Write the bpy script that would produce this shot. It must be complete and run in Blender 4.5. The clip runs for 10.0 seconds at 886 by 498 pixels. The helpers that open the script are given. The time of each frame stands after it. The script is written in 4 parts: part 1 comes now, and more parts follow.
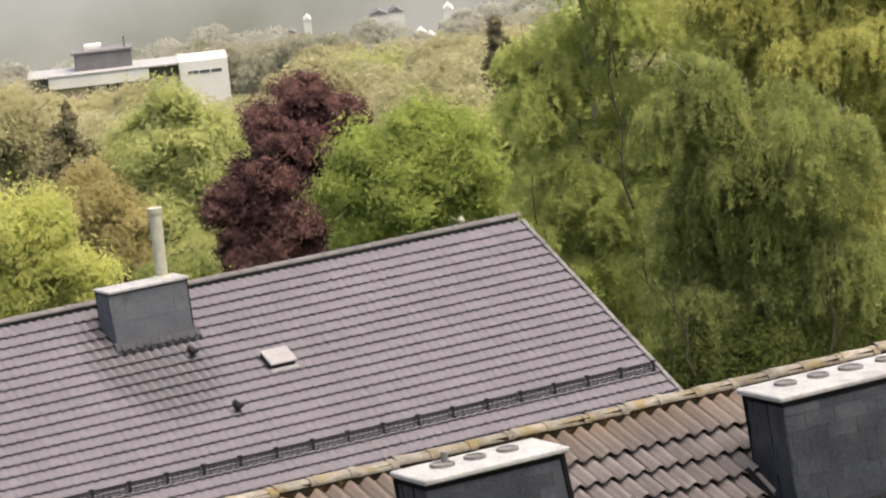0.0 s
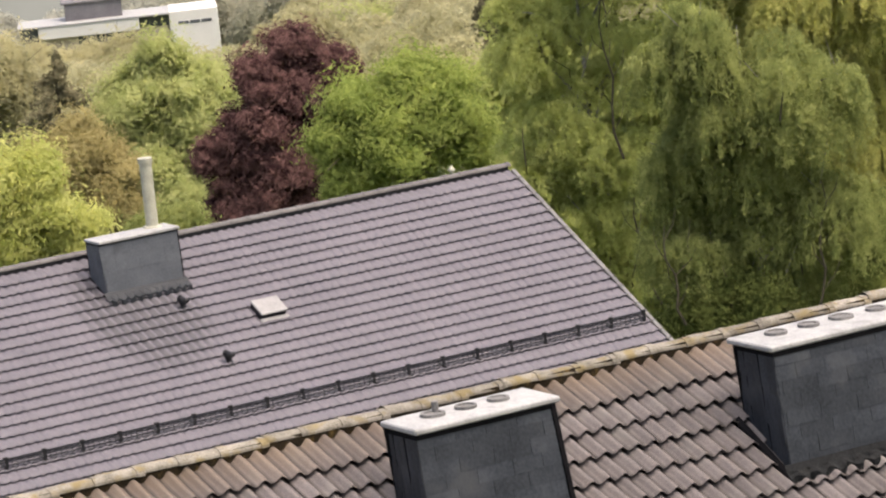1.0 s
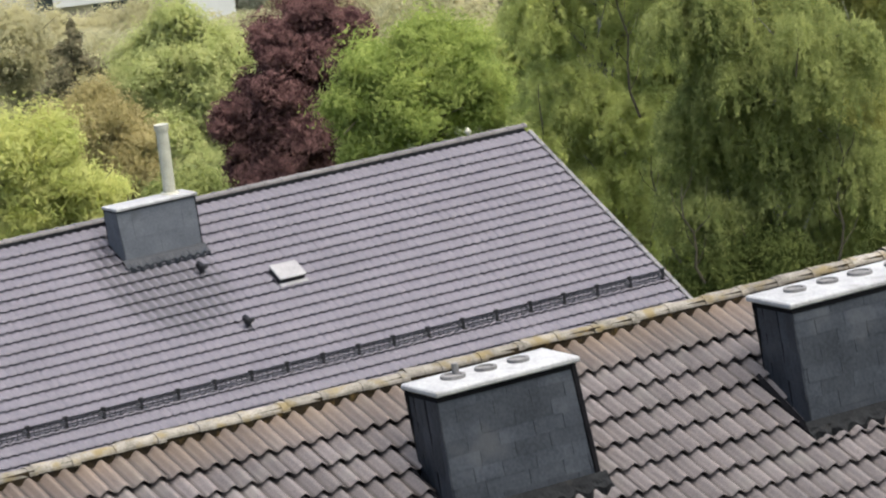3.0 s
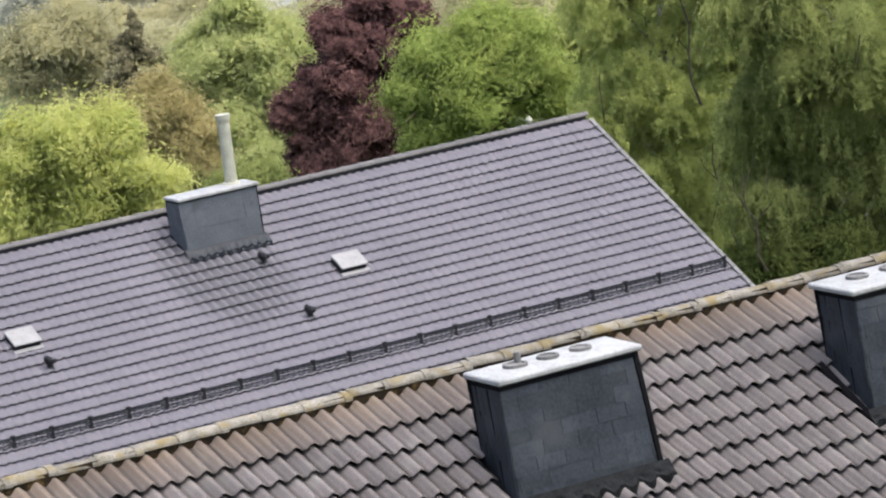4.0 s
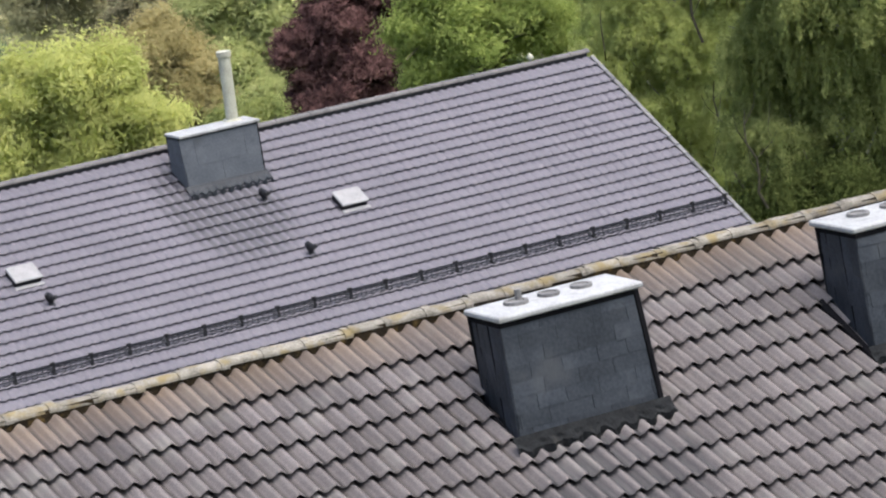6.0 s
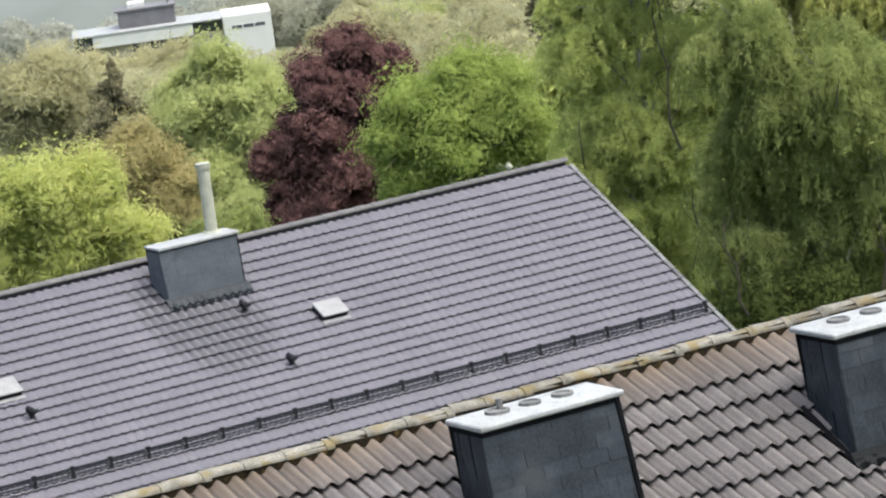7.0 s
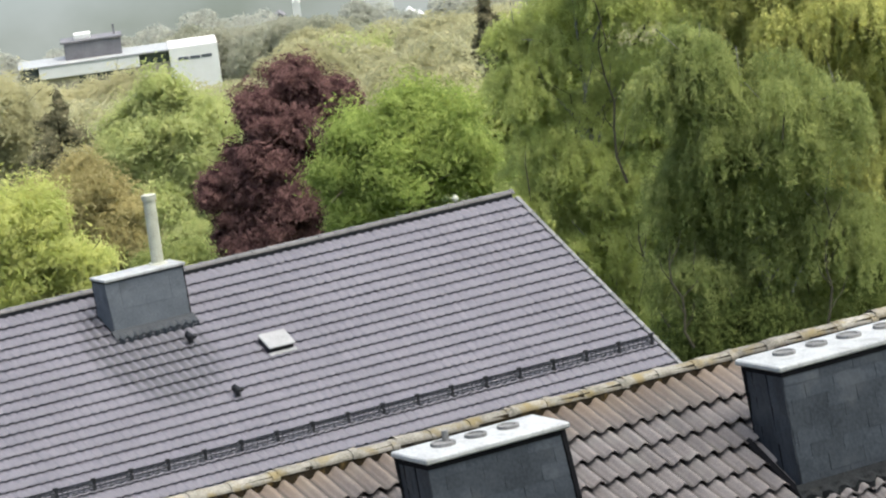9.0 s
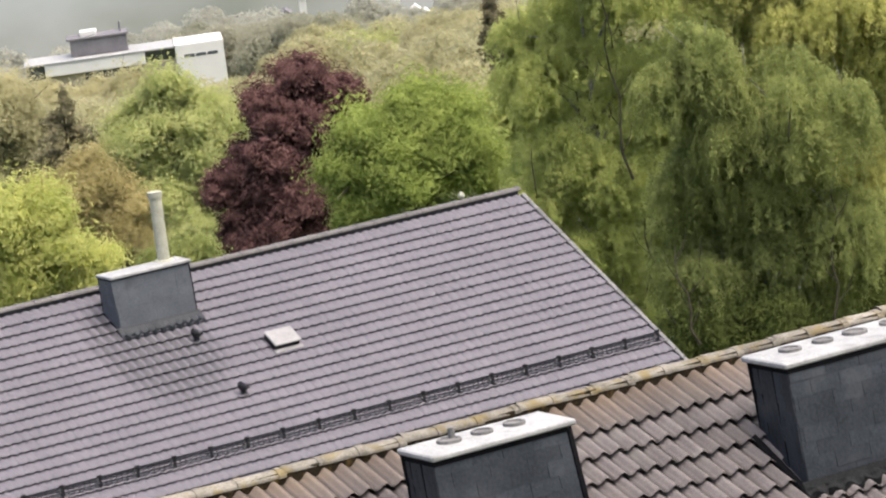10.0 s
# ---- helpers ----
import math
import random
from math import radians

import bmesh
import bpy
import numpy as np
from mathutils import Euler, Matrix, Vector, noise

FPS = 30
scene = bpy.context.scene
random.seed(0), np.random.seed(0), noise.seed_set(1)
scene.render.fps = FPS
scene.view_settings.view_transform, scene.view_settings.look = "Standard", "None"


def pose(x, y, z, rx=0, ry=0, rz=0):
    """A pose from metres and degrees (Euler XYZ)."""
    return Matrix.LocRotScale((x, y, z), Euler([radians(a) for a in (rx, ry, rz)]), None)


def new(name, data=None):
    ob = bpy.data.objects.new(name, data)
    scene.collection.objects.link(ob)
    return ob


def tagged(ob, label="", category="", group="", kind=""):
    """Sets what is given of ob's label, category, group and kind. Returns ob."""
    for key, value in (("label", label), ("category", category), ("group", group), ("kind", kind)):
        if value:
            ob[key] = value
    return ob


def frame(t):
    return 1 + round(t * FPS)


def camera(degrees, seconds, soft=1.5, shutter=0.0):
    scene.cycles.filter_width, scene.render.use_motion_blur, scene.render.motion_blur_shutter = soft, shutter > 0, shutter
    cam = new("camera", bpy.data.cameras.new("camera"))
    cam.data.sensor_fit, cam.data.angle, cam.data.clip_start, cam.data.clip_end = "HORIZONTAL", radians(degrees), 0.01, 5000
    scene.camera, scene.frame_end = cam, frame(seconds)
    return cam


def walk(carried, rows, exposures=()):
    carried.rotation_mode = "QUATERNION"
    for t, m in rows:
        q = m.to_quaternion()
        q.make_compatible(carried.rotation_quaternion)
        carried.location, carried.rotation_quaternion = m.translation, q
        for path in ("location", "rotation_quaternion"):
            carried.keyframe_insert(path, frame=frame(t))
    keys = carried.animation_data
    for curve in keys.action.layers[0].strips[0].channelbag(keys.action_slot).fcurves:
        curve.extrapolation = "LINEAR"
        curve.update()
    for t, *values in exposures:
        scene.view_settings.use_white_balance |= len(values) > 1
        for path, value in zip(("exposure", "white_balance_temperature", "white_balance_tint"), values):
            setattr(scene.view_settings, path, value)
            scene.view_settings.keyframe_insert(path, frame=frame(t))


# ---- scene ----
EYE = 12.0
cam = camera(11.33, 10.0, soft=2.2)
# seconds, yaw, pitch, roll: a long lens held by hand on a balcony
ROWS = [
    (0.0, -31.141, -9.970, -5.859), (0.5, -30.913, -10.262, -6.058), (1.0, -31.198, -10.623, -5.895),
    (1.5, -31.289, -11.158, -6.112), (2.0, -31.089, -11.150, -6.474), (2.5, -30.916, -10.969, -6.639),
    (2.7, -30.901, -11.058, -6.733), (3.8, -30.691, -11.077, -7.144), (4.0, -30.092, -11.127, -7.260),
    (4.5, -30.000, -11.400, -7.200), (5.0, -29.763, -11.404, -8.027), (5.2, -29.976, -11.571, -7.654), (6.3, -29.972, -11.932, -7.197),
    (6.5, -30.073, -11.666, -7.429), (7.0, -30.419, -10.562, -7.665), (7.5, -30.615, -10.436, -7.808),
    (8.0, -30.510, -10.189, -7.785), (8.5, -30.782, -10.131, -7.552), (9.0, -31.170, -10.245, -7.425),
    (9.5, -30.949, -10.166, -7.406), (10.0, -31.087, -10.274, -7.469),
]
EXPOSURES = [(0.0, 1.02, 7150, 12), (1.5, 1.01, 6900, 13), (2.5, 1.02, 6500, 7), (5.0, 1.03, 6080, 9),
             (6.5, 1.03, 6080, 8), (7.0, 1.05, 6120, 3), (8.0, 1.08, 6180, 1), (9.2, 1.1, 6230, 3), (10.0, 1.08, 6620, 10)]
walk(cam, [(t, pose(0, 0, EYE, 0, 0, yaw) @ pose(0, 0, 0, 90 + pitch) @ pose(0, 0, 0, 0, 0, roll)) for t, yaw, pitch, roll in ROWS], EXPOSURES)

# ---- light: a bright overcast sky ----
SUN_UP, SUN_ROUND = radians(70), radians(150)
world = bpy.data.worlds.new("overcast_sky")
scene.world = world
world.use_nodes = True
wn = world.node_tree
sky = wn.nodes.new("ShaderNodeTexSky")
sky.sky_type, sky.sun_disc, sky.sun_elevation, sky.sun_rotation = "NISHITA", False, SUN_UP, SUN_ROUND
sky.air_density, sky.dust_density, sky.ozone_density = 1.0, 6.0, 0.6
wn.links.new(sky.outputs[0], wn.nodes["Background"].inputs[0])
wn.nodes["Background"].inputs[1].default_value = 0.15
sun_data = bpy.data.lights.new("sun", "SUN")
sun_data.energy, sun_data.angle, sun_data.color = 1.7, radians(60), (1.0, 0.97, 0.92)
sun = new("sun", sun_data)
toward = Vector((math.sin(SUN_ROUND) * math.cos(SUN_UP), math.cos(SUN_ROUND) * math.cos(SUN_UP), math.sin(SUN_UP)))
sun.matrix_world = Matrix.Translation((0, 0, 60)) @ toward.to_track_quat("Z", "Y").to_matrix().to_4x4()


# ---- materials ----
def mat(name, low, high, rough=0.8, scale=3.0, fine=40.0, bump=0.3, vary=0.12, metal=0.0, stain=None, stain_scale=1.5, stain_at=(0.55, 0.7), ochre=None, stack_patch=None, hollows=None, shine=0.22):
    """A surface whose colour runs from low to high by a coarse and a fine noise, each object a little different."""
    m = bpy.data.materials.new(name)
    m.use_nodes = True
    nt = m.node_tree
    n, l = nt.nodes, nt.links
    b = n["Principled BSDF"]
    b.inputs["Roughness"].default_value, b.inputs["Metallic"].default_value = rough, metal
    b.inputs["Specular IOR Level"].default_value = shine
    where = n.new("ShaderNodeNewGeometry")
    big, small = n.new("ShaderNodeTexNoise"), n.new("ShaderNodeTexNoise")
    big.inputs["Scale"].default_value, small.inputs["Scale"].default_value = scale, fine
    big.inputs["Detail"].default_value, small.inputs["Detail"].default_value = 6, 4
    for q in (big, small):
        l.new(where.outputs["Position"], q.inputs["Vector"])
    add = n.new("ShaderNodeMath")
    add.operation = "MULTIPLY_ADD"
    add.inputs[1].default_value, add.inputs[2].default_value = 0.5, 0.0
    l.new(small.outputs[0], add.inputs[0])
    add2 = n.new("ShaderNodeMath")
    add2.operation = "MULTIPLY_ADD"
    add2.inputs[1].default_value = 0.5
    l.new(big.outputs[0], add2.inputs[0])
    l.new(add.outputs[0], add2.inputs[2])
    ramp = n.new("ShaderNodeValToRGB")
    ramp.color_ramp.elements[0].position, ramp.color_ramp.elements[1].position = 0.36, 0.64
    ramp.color_ramp.elements[0].color, ramp.color_ramp.elements[1].color = (*low, 1), (*high, 1)
    l.new(add2.outputs[0], ramp.inputs[0])
    colour = ramp.outputs[0]
    if stain:
        spots = n.new("ShaderNodeTexNoise")
        spots.inputs["Scale"].default_value, spots.inputs["Detail"].default_value = stain_scale, 8
        l.new(where.outputs["Position"], spots.inputs["Vector"])
        cut = n.new("ShaderNodeMapRange")
        cut.inputs[1].default_value, cut.inputs[2].default_value = stain_at
        l.new(spots.outputs[0], cut.inputs[0])
        mix = n.new("ShaderNodeMix")
        mix.data_type = "RGBA"
        l.new(cut.outputs[0], mix.inputs[0])
        l.new(colour, mix.inputs[6])
        mix.inputs[7].default_value = (*stain, 1)
        colour = mix.outputs[2]
    if ochre:
        split = n.new("ShaderNodeSeparateXYZ")
        l.new(where.outputs["Position"], split.inputs[0])
        high = n.new("ShaderNodeMapRange")
        high.inputs[1].default_value, high.inputs[2].default_value = ochre
        l.new(split.outputs[2], high.inputs[0])
        run = n.new("ShaderNodeMath")
        run.operation = "MULTIPLY"
        l.new(high.outputs[0], run.inputs[0])
        l.new(big.outputs[0], run.inputs[1])
        mix2 = n.new("ShaderNodeMix")
        mix2.data_type = "RGBA"
        l.new(run.outputs[0], mix2.inputs[0])
        l.new(colour, mix2.inputs[6])
        mix2.inputs[7].default_value = (0.15, 0.104, 0.062, 1)
        colour = mix2.outputs[2]
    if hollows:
        # shade painted into the hollows between the rolls
        start, period, hollow_shade, amount = hollows
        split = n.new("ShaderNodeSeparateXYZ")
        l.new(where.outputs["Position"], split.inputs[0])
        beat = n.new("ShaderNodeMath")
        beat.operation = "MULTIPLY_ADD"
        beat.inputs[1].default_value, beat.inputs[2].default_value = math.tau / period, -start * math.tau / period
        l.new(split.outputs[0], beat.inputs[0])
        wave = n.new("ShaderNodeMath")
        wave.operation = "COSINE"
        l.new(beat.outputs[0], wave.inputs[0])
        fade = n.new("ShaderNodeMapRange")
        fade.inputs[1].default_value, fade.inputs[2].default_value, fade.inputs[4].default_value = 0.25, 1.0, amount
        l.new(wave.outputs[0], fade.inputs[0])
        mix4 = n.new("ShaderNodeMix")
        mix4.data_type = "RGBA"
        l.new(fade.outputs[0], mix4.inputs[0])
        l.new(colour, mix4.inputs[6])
        mix4.inputs[7].default_value = (*hollow_shade, 1)
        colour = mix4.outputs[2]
    if stack_patch:
        # a darker patch below the stack, strongest in the hollows of the tiles
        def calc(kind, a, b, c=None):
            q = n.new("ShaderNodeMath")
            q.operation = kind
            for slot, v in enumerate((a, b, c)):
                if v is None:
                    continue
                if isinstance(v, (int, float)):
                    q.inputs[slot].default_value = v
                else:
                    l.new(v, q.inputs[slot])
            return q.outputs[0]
        gx, half, gz, tall, first, beat_width = stack_patch
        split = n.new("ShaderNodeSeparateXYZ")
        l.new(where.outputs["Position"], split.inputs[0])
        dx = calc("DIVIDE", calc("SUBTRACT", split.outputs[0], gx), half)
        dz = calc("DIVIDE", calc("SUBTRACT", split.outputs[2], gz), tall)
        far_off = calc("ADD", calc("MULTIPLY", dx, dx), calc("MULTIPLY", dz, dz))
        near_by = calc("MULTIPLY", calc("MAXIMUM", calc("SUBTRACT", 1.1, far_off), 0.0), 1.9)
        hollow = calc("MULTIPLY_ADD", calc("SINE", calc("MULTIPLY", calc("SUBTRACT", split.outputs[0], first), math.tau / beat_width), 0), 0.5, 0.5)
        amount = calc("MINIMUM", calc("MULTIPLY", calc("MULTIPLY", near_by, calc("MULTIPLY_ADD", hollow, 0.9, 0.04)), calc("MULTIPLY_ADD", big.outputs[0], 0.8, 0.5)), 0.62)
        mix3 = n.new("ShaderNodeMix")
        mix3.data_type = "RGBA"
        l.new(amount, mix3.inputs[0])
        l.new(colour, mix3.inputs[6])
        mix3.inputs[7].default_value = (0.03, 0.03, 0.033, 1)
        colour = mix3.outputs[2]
    info = n.new("ShaderNodeObjectInfo")
    isle = n.new("ShaderNodeMath")
    isle.operation = "ADD"
    l.new(info.outputs["Random"], isle.inputs[0])
    l.new(where.outputs["Random Per Island"], isle.inputs[1])
    frac = n.new("ShaderNodeMath")
    frac.operation = "FRACT"
    l.new(isle.outputs[0], frac.inputs[0])
    span = n.new("ShaderNodeMapRange")
    span.inputs[3].default_value, span.inputs[4].default_value = 1 - vary, 1 + vary
    l.new(frac.outputs[0], span.inputs[0])
    hue = n.new("ShaderNodeHueSaturation")
    l.new(span.outputs[0], hue.inputs["Value"])
    l.new(colour, hue.inputs["Color"])
    l.new(hue.outputs[0], b.inputs["Base Color"])
    bm_ = n.new("ShaderNodeBump")
    bm_.inputs["Strength"].default_value, bm_.inputs["Distance"].default_value = bump, 0.01
    l.new(add2.outputs[0], bm_.inputs["Height"])
    l.new(bm_.outputs[0], b.inputs["Normal"])
    return m


def leaf_mat(name, low, high, see_through=0.35, scale=1.7):
    """Leaves: each leaf its own tone between low and high, patches of the crown too; light comes partly through them."""
    m = bpy.data.materials.new(name)
    m.use_nodes = True
    n, l = m.node_tree.nodes, m.node_tree.links
    n.remove(n["Principled BSDF"])
    where = n.new("ShaderNodeNewGeometry")
    patch = n.new("ShaderNodeTexNoise")
    patch.inputs["Scale"].default_value, patch.inputs["Detail"].default_value = scale, 5
    l.new(where.outputs["Position"], patch.inputs["Vector"])
    a = n.new("ShaderNodeMath")
    a.operation = "MULTIPLY_ADD"
    a.inputs[1].default_value = 0.14
    l.new(where.outputs["Random Per Island"], a.inputs[0])
    l.new(patch.outputs[0], a.inputs[2])
    ramp = n.new("ShaderNodeValToRGB")
    ramp.color_ramp.elements[0].position, ramp.color_ramp.elements[1].position = 0.40, 0.72
    ramp.color_ramp.elements[0].color, ramp.color_ramp.elements[1].color = (*low, 1), (*high, 1)
    l.new(a.outputs[0], ramp.inputs[0])
    lean = n.new("ShaderNodeVectorMath")
    lean.operation = "MULTIPLY_ADD"
    lean.inputs[1].default_value, lean.inputs[2].default_value = (0.35, 0.35, 0.35), (-0.2, -0.45, 0.6)
    l.new(where.outputs["True Normal"], lean.inputs[0])
    even = n.new("ShaderNodeVectorMath")
    even.operation = "NORMALIZE"
    l.new(lean.outputs[0], even.inputs[0])
    d, t, mix = n.new("ShaderNodeBsdfDiffuse"), n.new("ShaderNodeBsdfTranslucent"), n.new("ShaderNodeMixShader")
    l.new(ramp.outputs[0], d.inputs[0])
    l.new(ramp.outputs[0], t.inputs[0])
    l.new(even.outputs[0], d.inputs["Normal"])
    mix.inputs[0].default_value = see_through
    l.new(d.outputs[0], mix.inputs[1])
    l.new(t.outputs[0], mix.inputs[2])
    l.new(mix.outputs[0], n["Material Output"].inputs[0])
    return m


BROWN_TILE = mat("brown_concrete_tile", (0.083, 0.072, 0.071), (0.142, 0.124, 0.121), 0.55, 1.6, 60, 0.4, 0.15, stain=(0.15, 0.138, 0.128), stain_scale=2.2, stain_at=(0.54, 0.72), ochre=(3.50, 3.70), hollows=(5.985, 0.165, (0.022, 0.018, 0.016), 0.8), stack_patch=(18.52, 0.92, 2.60, 0.30, 5.944, 0.165))
LICHEN_RIDGE = mat("lichened_ridge_tile", (0.105, 0.095, 0.075), (0.26, 0.24, 0.205), 0.85, 7.0, 60, 0.6, 0.2, stain=(0.17, 0.135, 0.07), stain_scale=6.5, stain_at=(0.5, 0.66))
BEDDING = mat("mossy_mortar_with_shade", (0.008, 0.006, 0.003), (0.03, 0.02, 0.008), 0.95, 6, 40, 0.8, stain=(0.10, 0.065, 0.02), stain_scale=9, stain_at=(0.56, 0.7))
GREY_TILE = mat("grey_glazed_tile", (0.096, 0.089, 0.105), (0.122, 0.113, 0.131), 0.5, 0.8, 30, 0.2, 0.03, stack_patch=(39.85, 1.35, -4.95, 0.95, 49.77, 0.2))
GREY_RIDGE = mat("grey_ridge_tile", (0.091, 0.084, 0.084), (0.14, 0.13, 0.126), 0.6, 3, 30, 0.3, 0.1)
VERGE = mat("pale_verge_tile", (0.10, 0.096, 0.098), (0.16, 0.155, 0.148), 0.6, 4, 30, 0.3, 0.2)
SLATE = mat("dark_slate", (0.015, 0.018, 0.023), (0.034, 0.039, 0.047), 0.5, 3.0, 35, 0.6, 0.2, stain=(0.045, 0.048, 0.052), stain_scale=3, stain_at=(0.58, 0.78))
GREY_SLATE = mat("grey_sheet_slate", (0.062, 0.068, 0.080), (0.10, 0.108, 0.122), 0.5, 2.0, 30, 0.25, 0.04, stain=(0.05, 0.053, 0.06), stain_scale=2.5, stain_at=(0.55, 0.8))
LEAD = mat("weathered_lead", (0.005, 0.0055, 0.006), (0.017, 0.018, 0.019), 0.8, 10, 40, 0.4, 0.1, stain=(0.03, 0.028, 0.024), stain_scale=8, stain_at=(0.62, 0.76), shine=0.12)
CAP = mat("pale_cement_cap", (0.24, 0.24, 0.238), (0.38, 0.38, 0.375), 0.6, 4, 40, 0.2, 0.05, stain=(0.19, 0.185, 0.175), stain_scale=5, stain_at=(0.58, 0.78))
SOOT = mat("sooty_clay", (0.10, 0.098, 0.095), (0.19, 0.185, 0.18), 0.9, 8, 40, 0.3)
STEEL = mat("dull_steel", (0.29, 0.285, 0.225), (0.42, 0.41, 0.33), 0.55, 5, 40, 0.1, 0.05)
DARK_METAL = mat("dark_coated_metal", (0.008, 0.008, 0.01), (0.02, 0.02, 0.024), 0.5, 6, 40, 0.1)
BLACKENED = mat("black_metal_and_shade", (0.003, 0.003, 0.004), (0.008, 0.008, 0.009), 0.85, 6, 40, 0.2, shine=0.08)
STEEL_DARK = mat("galvanised_grid", (0.022, 0.022, 0.028), (0.05, 0.05, 0.058), 0.5, 4, 30, 0.1)
HATCH_GLASS = mat("milky_skylight_dome", (0.20, 0.195, 0.195), (0.27, 0.262, 0.26), 0.5, 5, 30, 0.05, 0.03)
RENDER_WALL = mat("pale_render", (0.55, 0.53, 0.48), (0.68, 0.66, 0.6), 0.9, 0.8, 60, 0.3, 0.05)
WHITE_PANEL = mat("white_facade_panel", (0.592, 0.576, 0.544), (0.672, 0.656, 0.624), 0.6, 0.4, 10, 0.05, 0.05)
BEIGE_WALL = mat("beige_facade", (0.4, 0.336, 0.272), (0.496, 0.432, 0.36), 0.85, 0.5, 10, 0.1, 0.05)
GREY_PLANT = mat("grey_roof_plant", (0.128, 0.12, 0.128), (0.192, 0.184, 0.192), 0.7, 0.6, 10, 0.1, 0.05)
DARK_GLASS = mat("dark_window_glass", (0.06, 0.065, 0.075), (0.10, 0.105, 0.12), 0.15, 0.5, 10, 0.0, 0.05, shine=0.5)
BIRCH_BARK = mat("birch_bark", (0.09, 0.085, 0.075), (0.42, 0.40, 0.36), 0.8, 2.5, 14, 0.4, 0.1, stain=(0.05, 0.045, 0.04), stain_scale=4, stain_at=(0.55, 0.62))
BARK = mat("brown_bark", (0.05, 0.04, 0.03), (0.12, 0.095, 0.07), 0.9, 4, 30, 0.6)
TWIG_BARK = mat("dark_twig_bark", (0.03, 0.027, 0.018), (0.075, 0.066, 0.046), 0.9, 6, 30, 0.4, shine=0.1)
GRASS = mat("meadow_grass", (0.05, 0.075, 0.025), (0.11, 0.13, 0.05), 0.95, 0.08, 3, 0.5)

LEAF_BIRCH = leaf_mat("birch_leaf", (0.31, 0.335, 0.108), (0.62, 0.605, 0.222), 0.66)
LEAF_WEEP = leaf_mat("weeping_birch_leaf", (0.175, 0.212, 0.07), (0.37, 0.398, 0.148), 0.63)
LEAF_MAPLE = leaf_mat("maple_leaf", (0.20, 0.262, 0.066), (0.45, 0.515, 0.16), 0.62)
LEAF_BEECH = leaf_mat("copper_beech_leaf", (0.055, 0.027, 0.029), (0.235, 0.135, 0.122), 0.5, 2.6)
LEAF_LIGHT = leaf_mat("young_green_leaf", (0.36, 0.40, 0.15), (0.56, 0.58, 0.26), 0.6)
LEAF_LIME = leaf_mat("lime_green_leaf", (0.38, 0.42, 0.122), (0.65, 0.655, 0.255), 0.66)
LEAF_OLIVE = leaf_mat("bronze_bud_leaf", (0.31, 0.27, 0.115), (0.50, 0.435, 0.215), 0.6)
LEAF_DARK = leaf_mat("fir_needle", (0.13, 0.122, 0.07), (0.225, 0.20, 0.12), 0.3)
# darkened leaf: the shade below the birches is in its colour
LEAF_SHADE = leaf_mat("shade_darkened_leaf", (0.055, 0.075, 0.022), (0.145, 0.17, 0.052), 0.5)
LEAF_AIRY = leaf_mat("fine_birch_leaf", (0.34, 0.385, 0.13), (0.58, 0.615, 0.23), 0.68)
# distance haze is mixed into the next three leaf colours
LEAF_HAZE = leaf_mat("haze_paled_leaf", (0.34, 0.34, 0.25), (0.44, 0.425, 0.325), 0.62, 0.06)
LEAF_WOOD = leaf_mat("haze_tinted_wood_leaf", (0.38, 0.365, 0.215), (0.55, 0.515, 0.31), 0.66, 0.16)
LEAF_MIST = leaf_mat("mist_paled_leaf", (0.42, 0.42, 0.35), (0.51, 0.505, 0.435), 0.62, 0.05)


# ---- builders ----
def mesh_of(name, verts, faces, material, smooth=False):
    me = bpy.data.meshes.new(name)
    me.from_pydata([tuple(v) for v in verts], [], faces)
    me.materials.append(material)
    if smooth:
        me.polygons.foreach_set("use_smooth", [True] * len(me.polygons))
    me.update()
    return me


def part(name, bm, material, parent, label=""):
    """Links a bmesh, or a ready mesh, as one object under a thing or a part."""
    if isinstance(bm, bpy.types.Mesh):
        me = bm
    else:
        me = bpy.data.meshes.new(name)
        bmesh.ops.recalc_face_normals(bm, faces=bm.faces)
        bm.to_mesh(me)
        bm.free()
        me.materials.append(material)
    ob = new(name, me)
    ob.parent = parent
    return tagged(ob, label)


def box(bm, x0, x1, y0, y1, z0, z1, bevel=0.0):
    """An upright box with edges broken by bevel."""
    made = bmesh.ops.create_cube(bm, size=1.0)["verts"]
    for v in made:
        v.co = Vector(((x0 + x1) / 2 + v.co.x * (x1 - x0), (y0 + y1) / 2 + v.co.y * (y1 - y0), (z0 + z1) / 2 + v.co.z * (z1 - z0)))
    if bevel:
        edges = list({e for v in made for e in v.link_edges})
        bmesh.ops.bevel(bm, geom=edges, offset=bevel, segments=1, affect="EDGES")
    return bm


def hexa(bm, bottom, top, bevel=0.0):
    """A block between two quads, corner by corner."""
    vs = [bm.verts.new(p) for p in (*bottom, *top)]
    for f in ((3, 2, 1, 0), (4, 5, 6, 7), (0, 1, 5, 4), (1, 2, 6, 5), (2, 3, 7, 6), (3, 0, 4, 7)):
        bm.faces.new([vs[i] for i in f])
    if bevel:
        bmesh.ops.bevel(bm, geom=list({e for v in vs for e in v.link_edges}), offset=bevel, segments=1, affect="EDGES")
    return bm


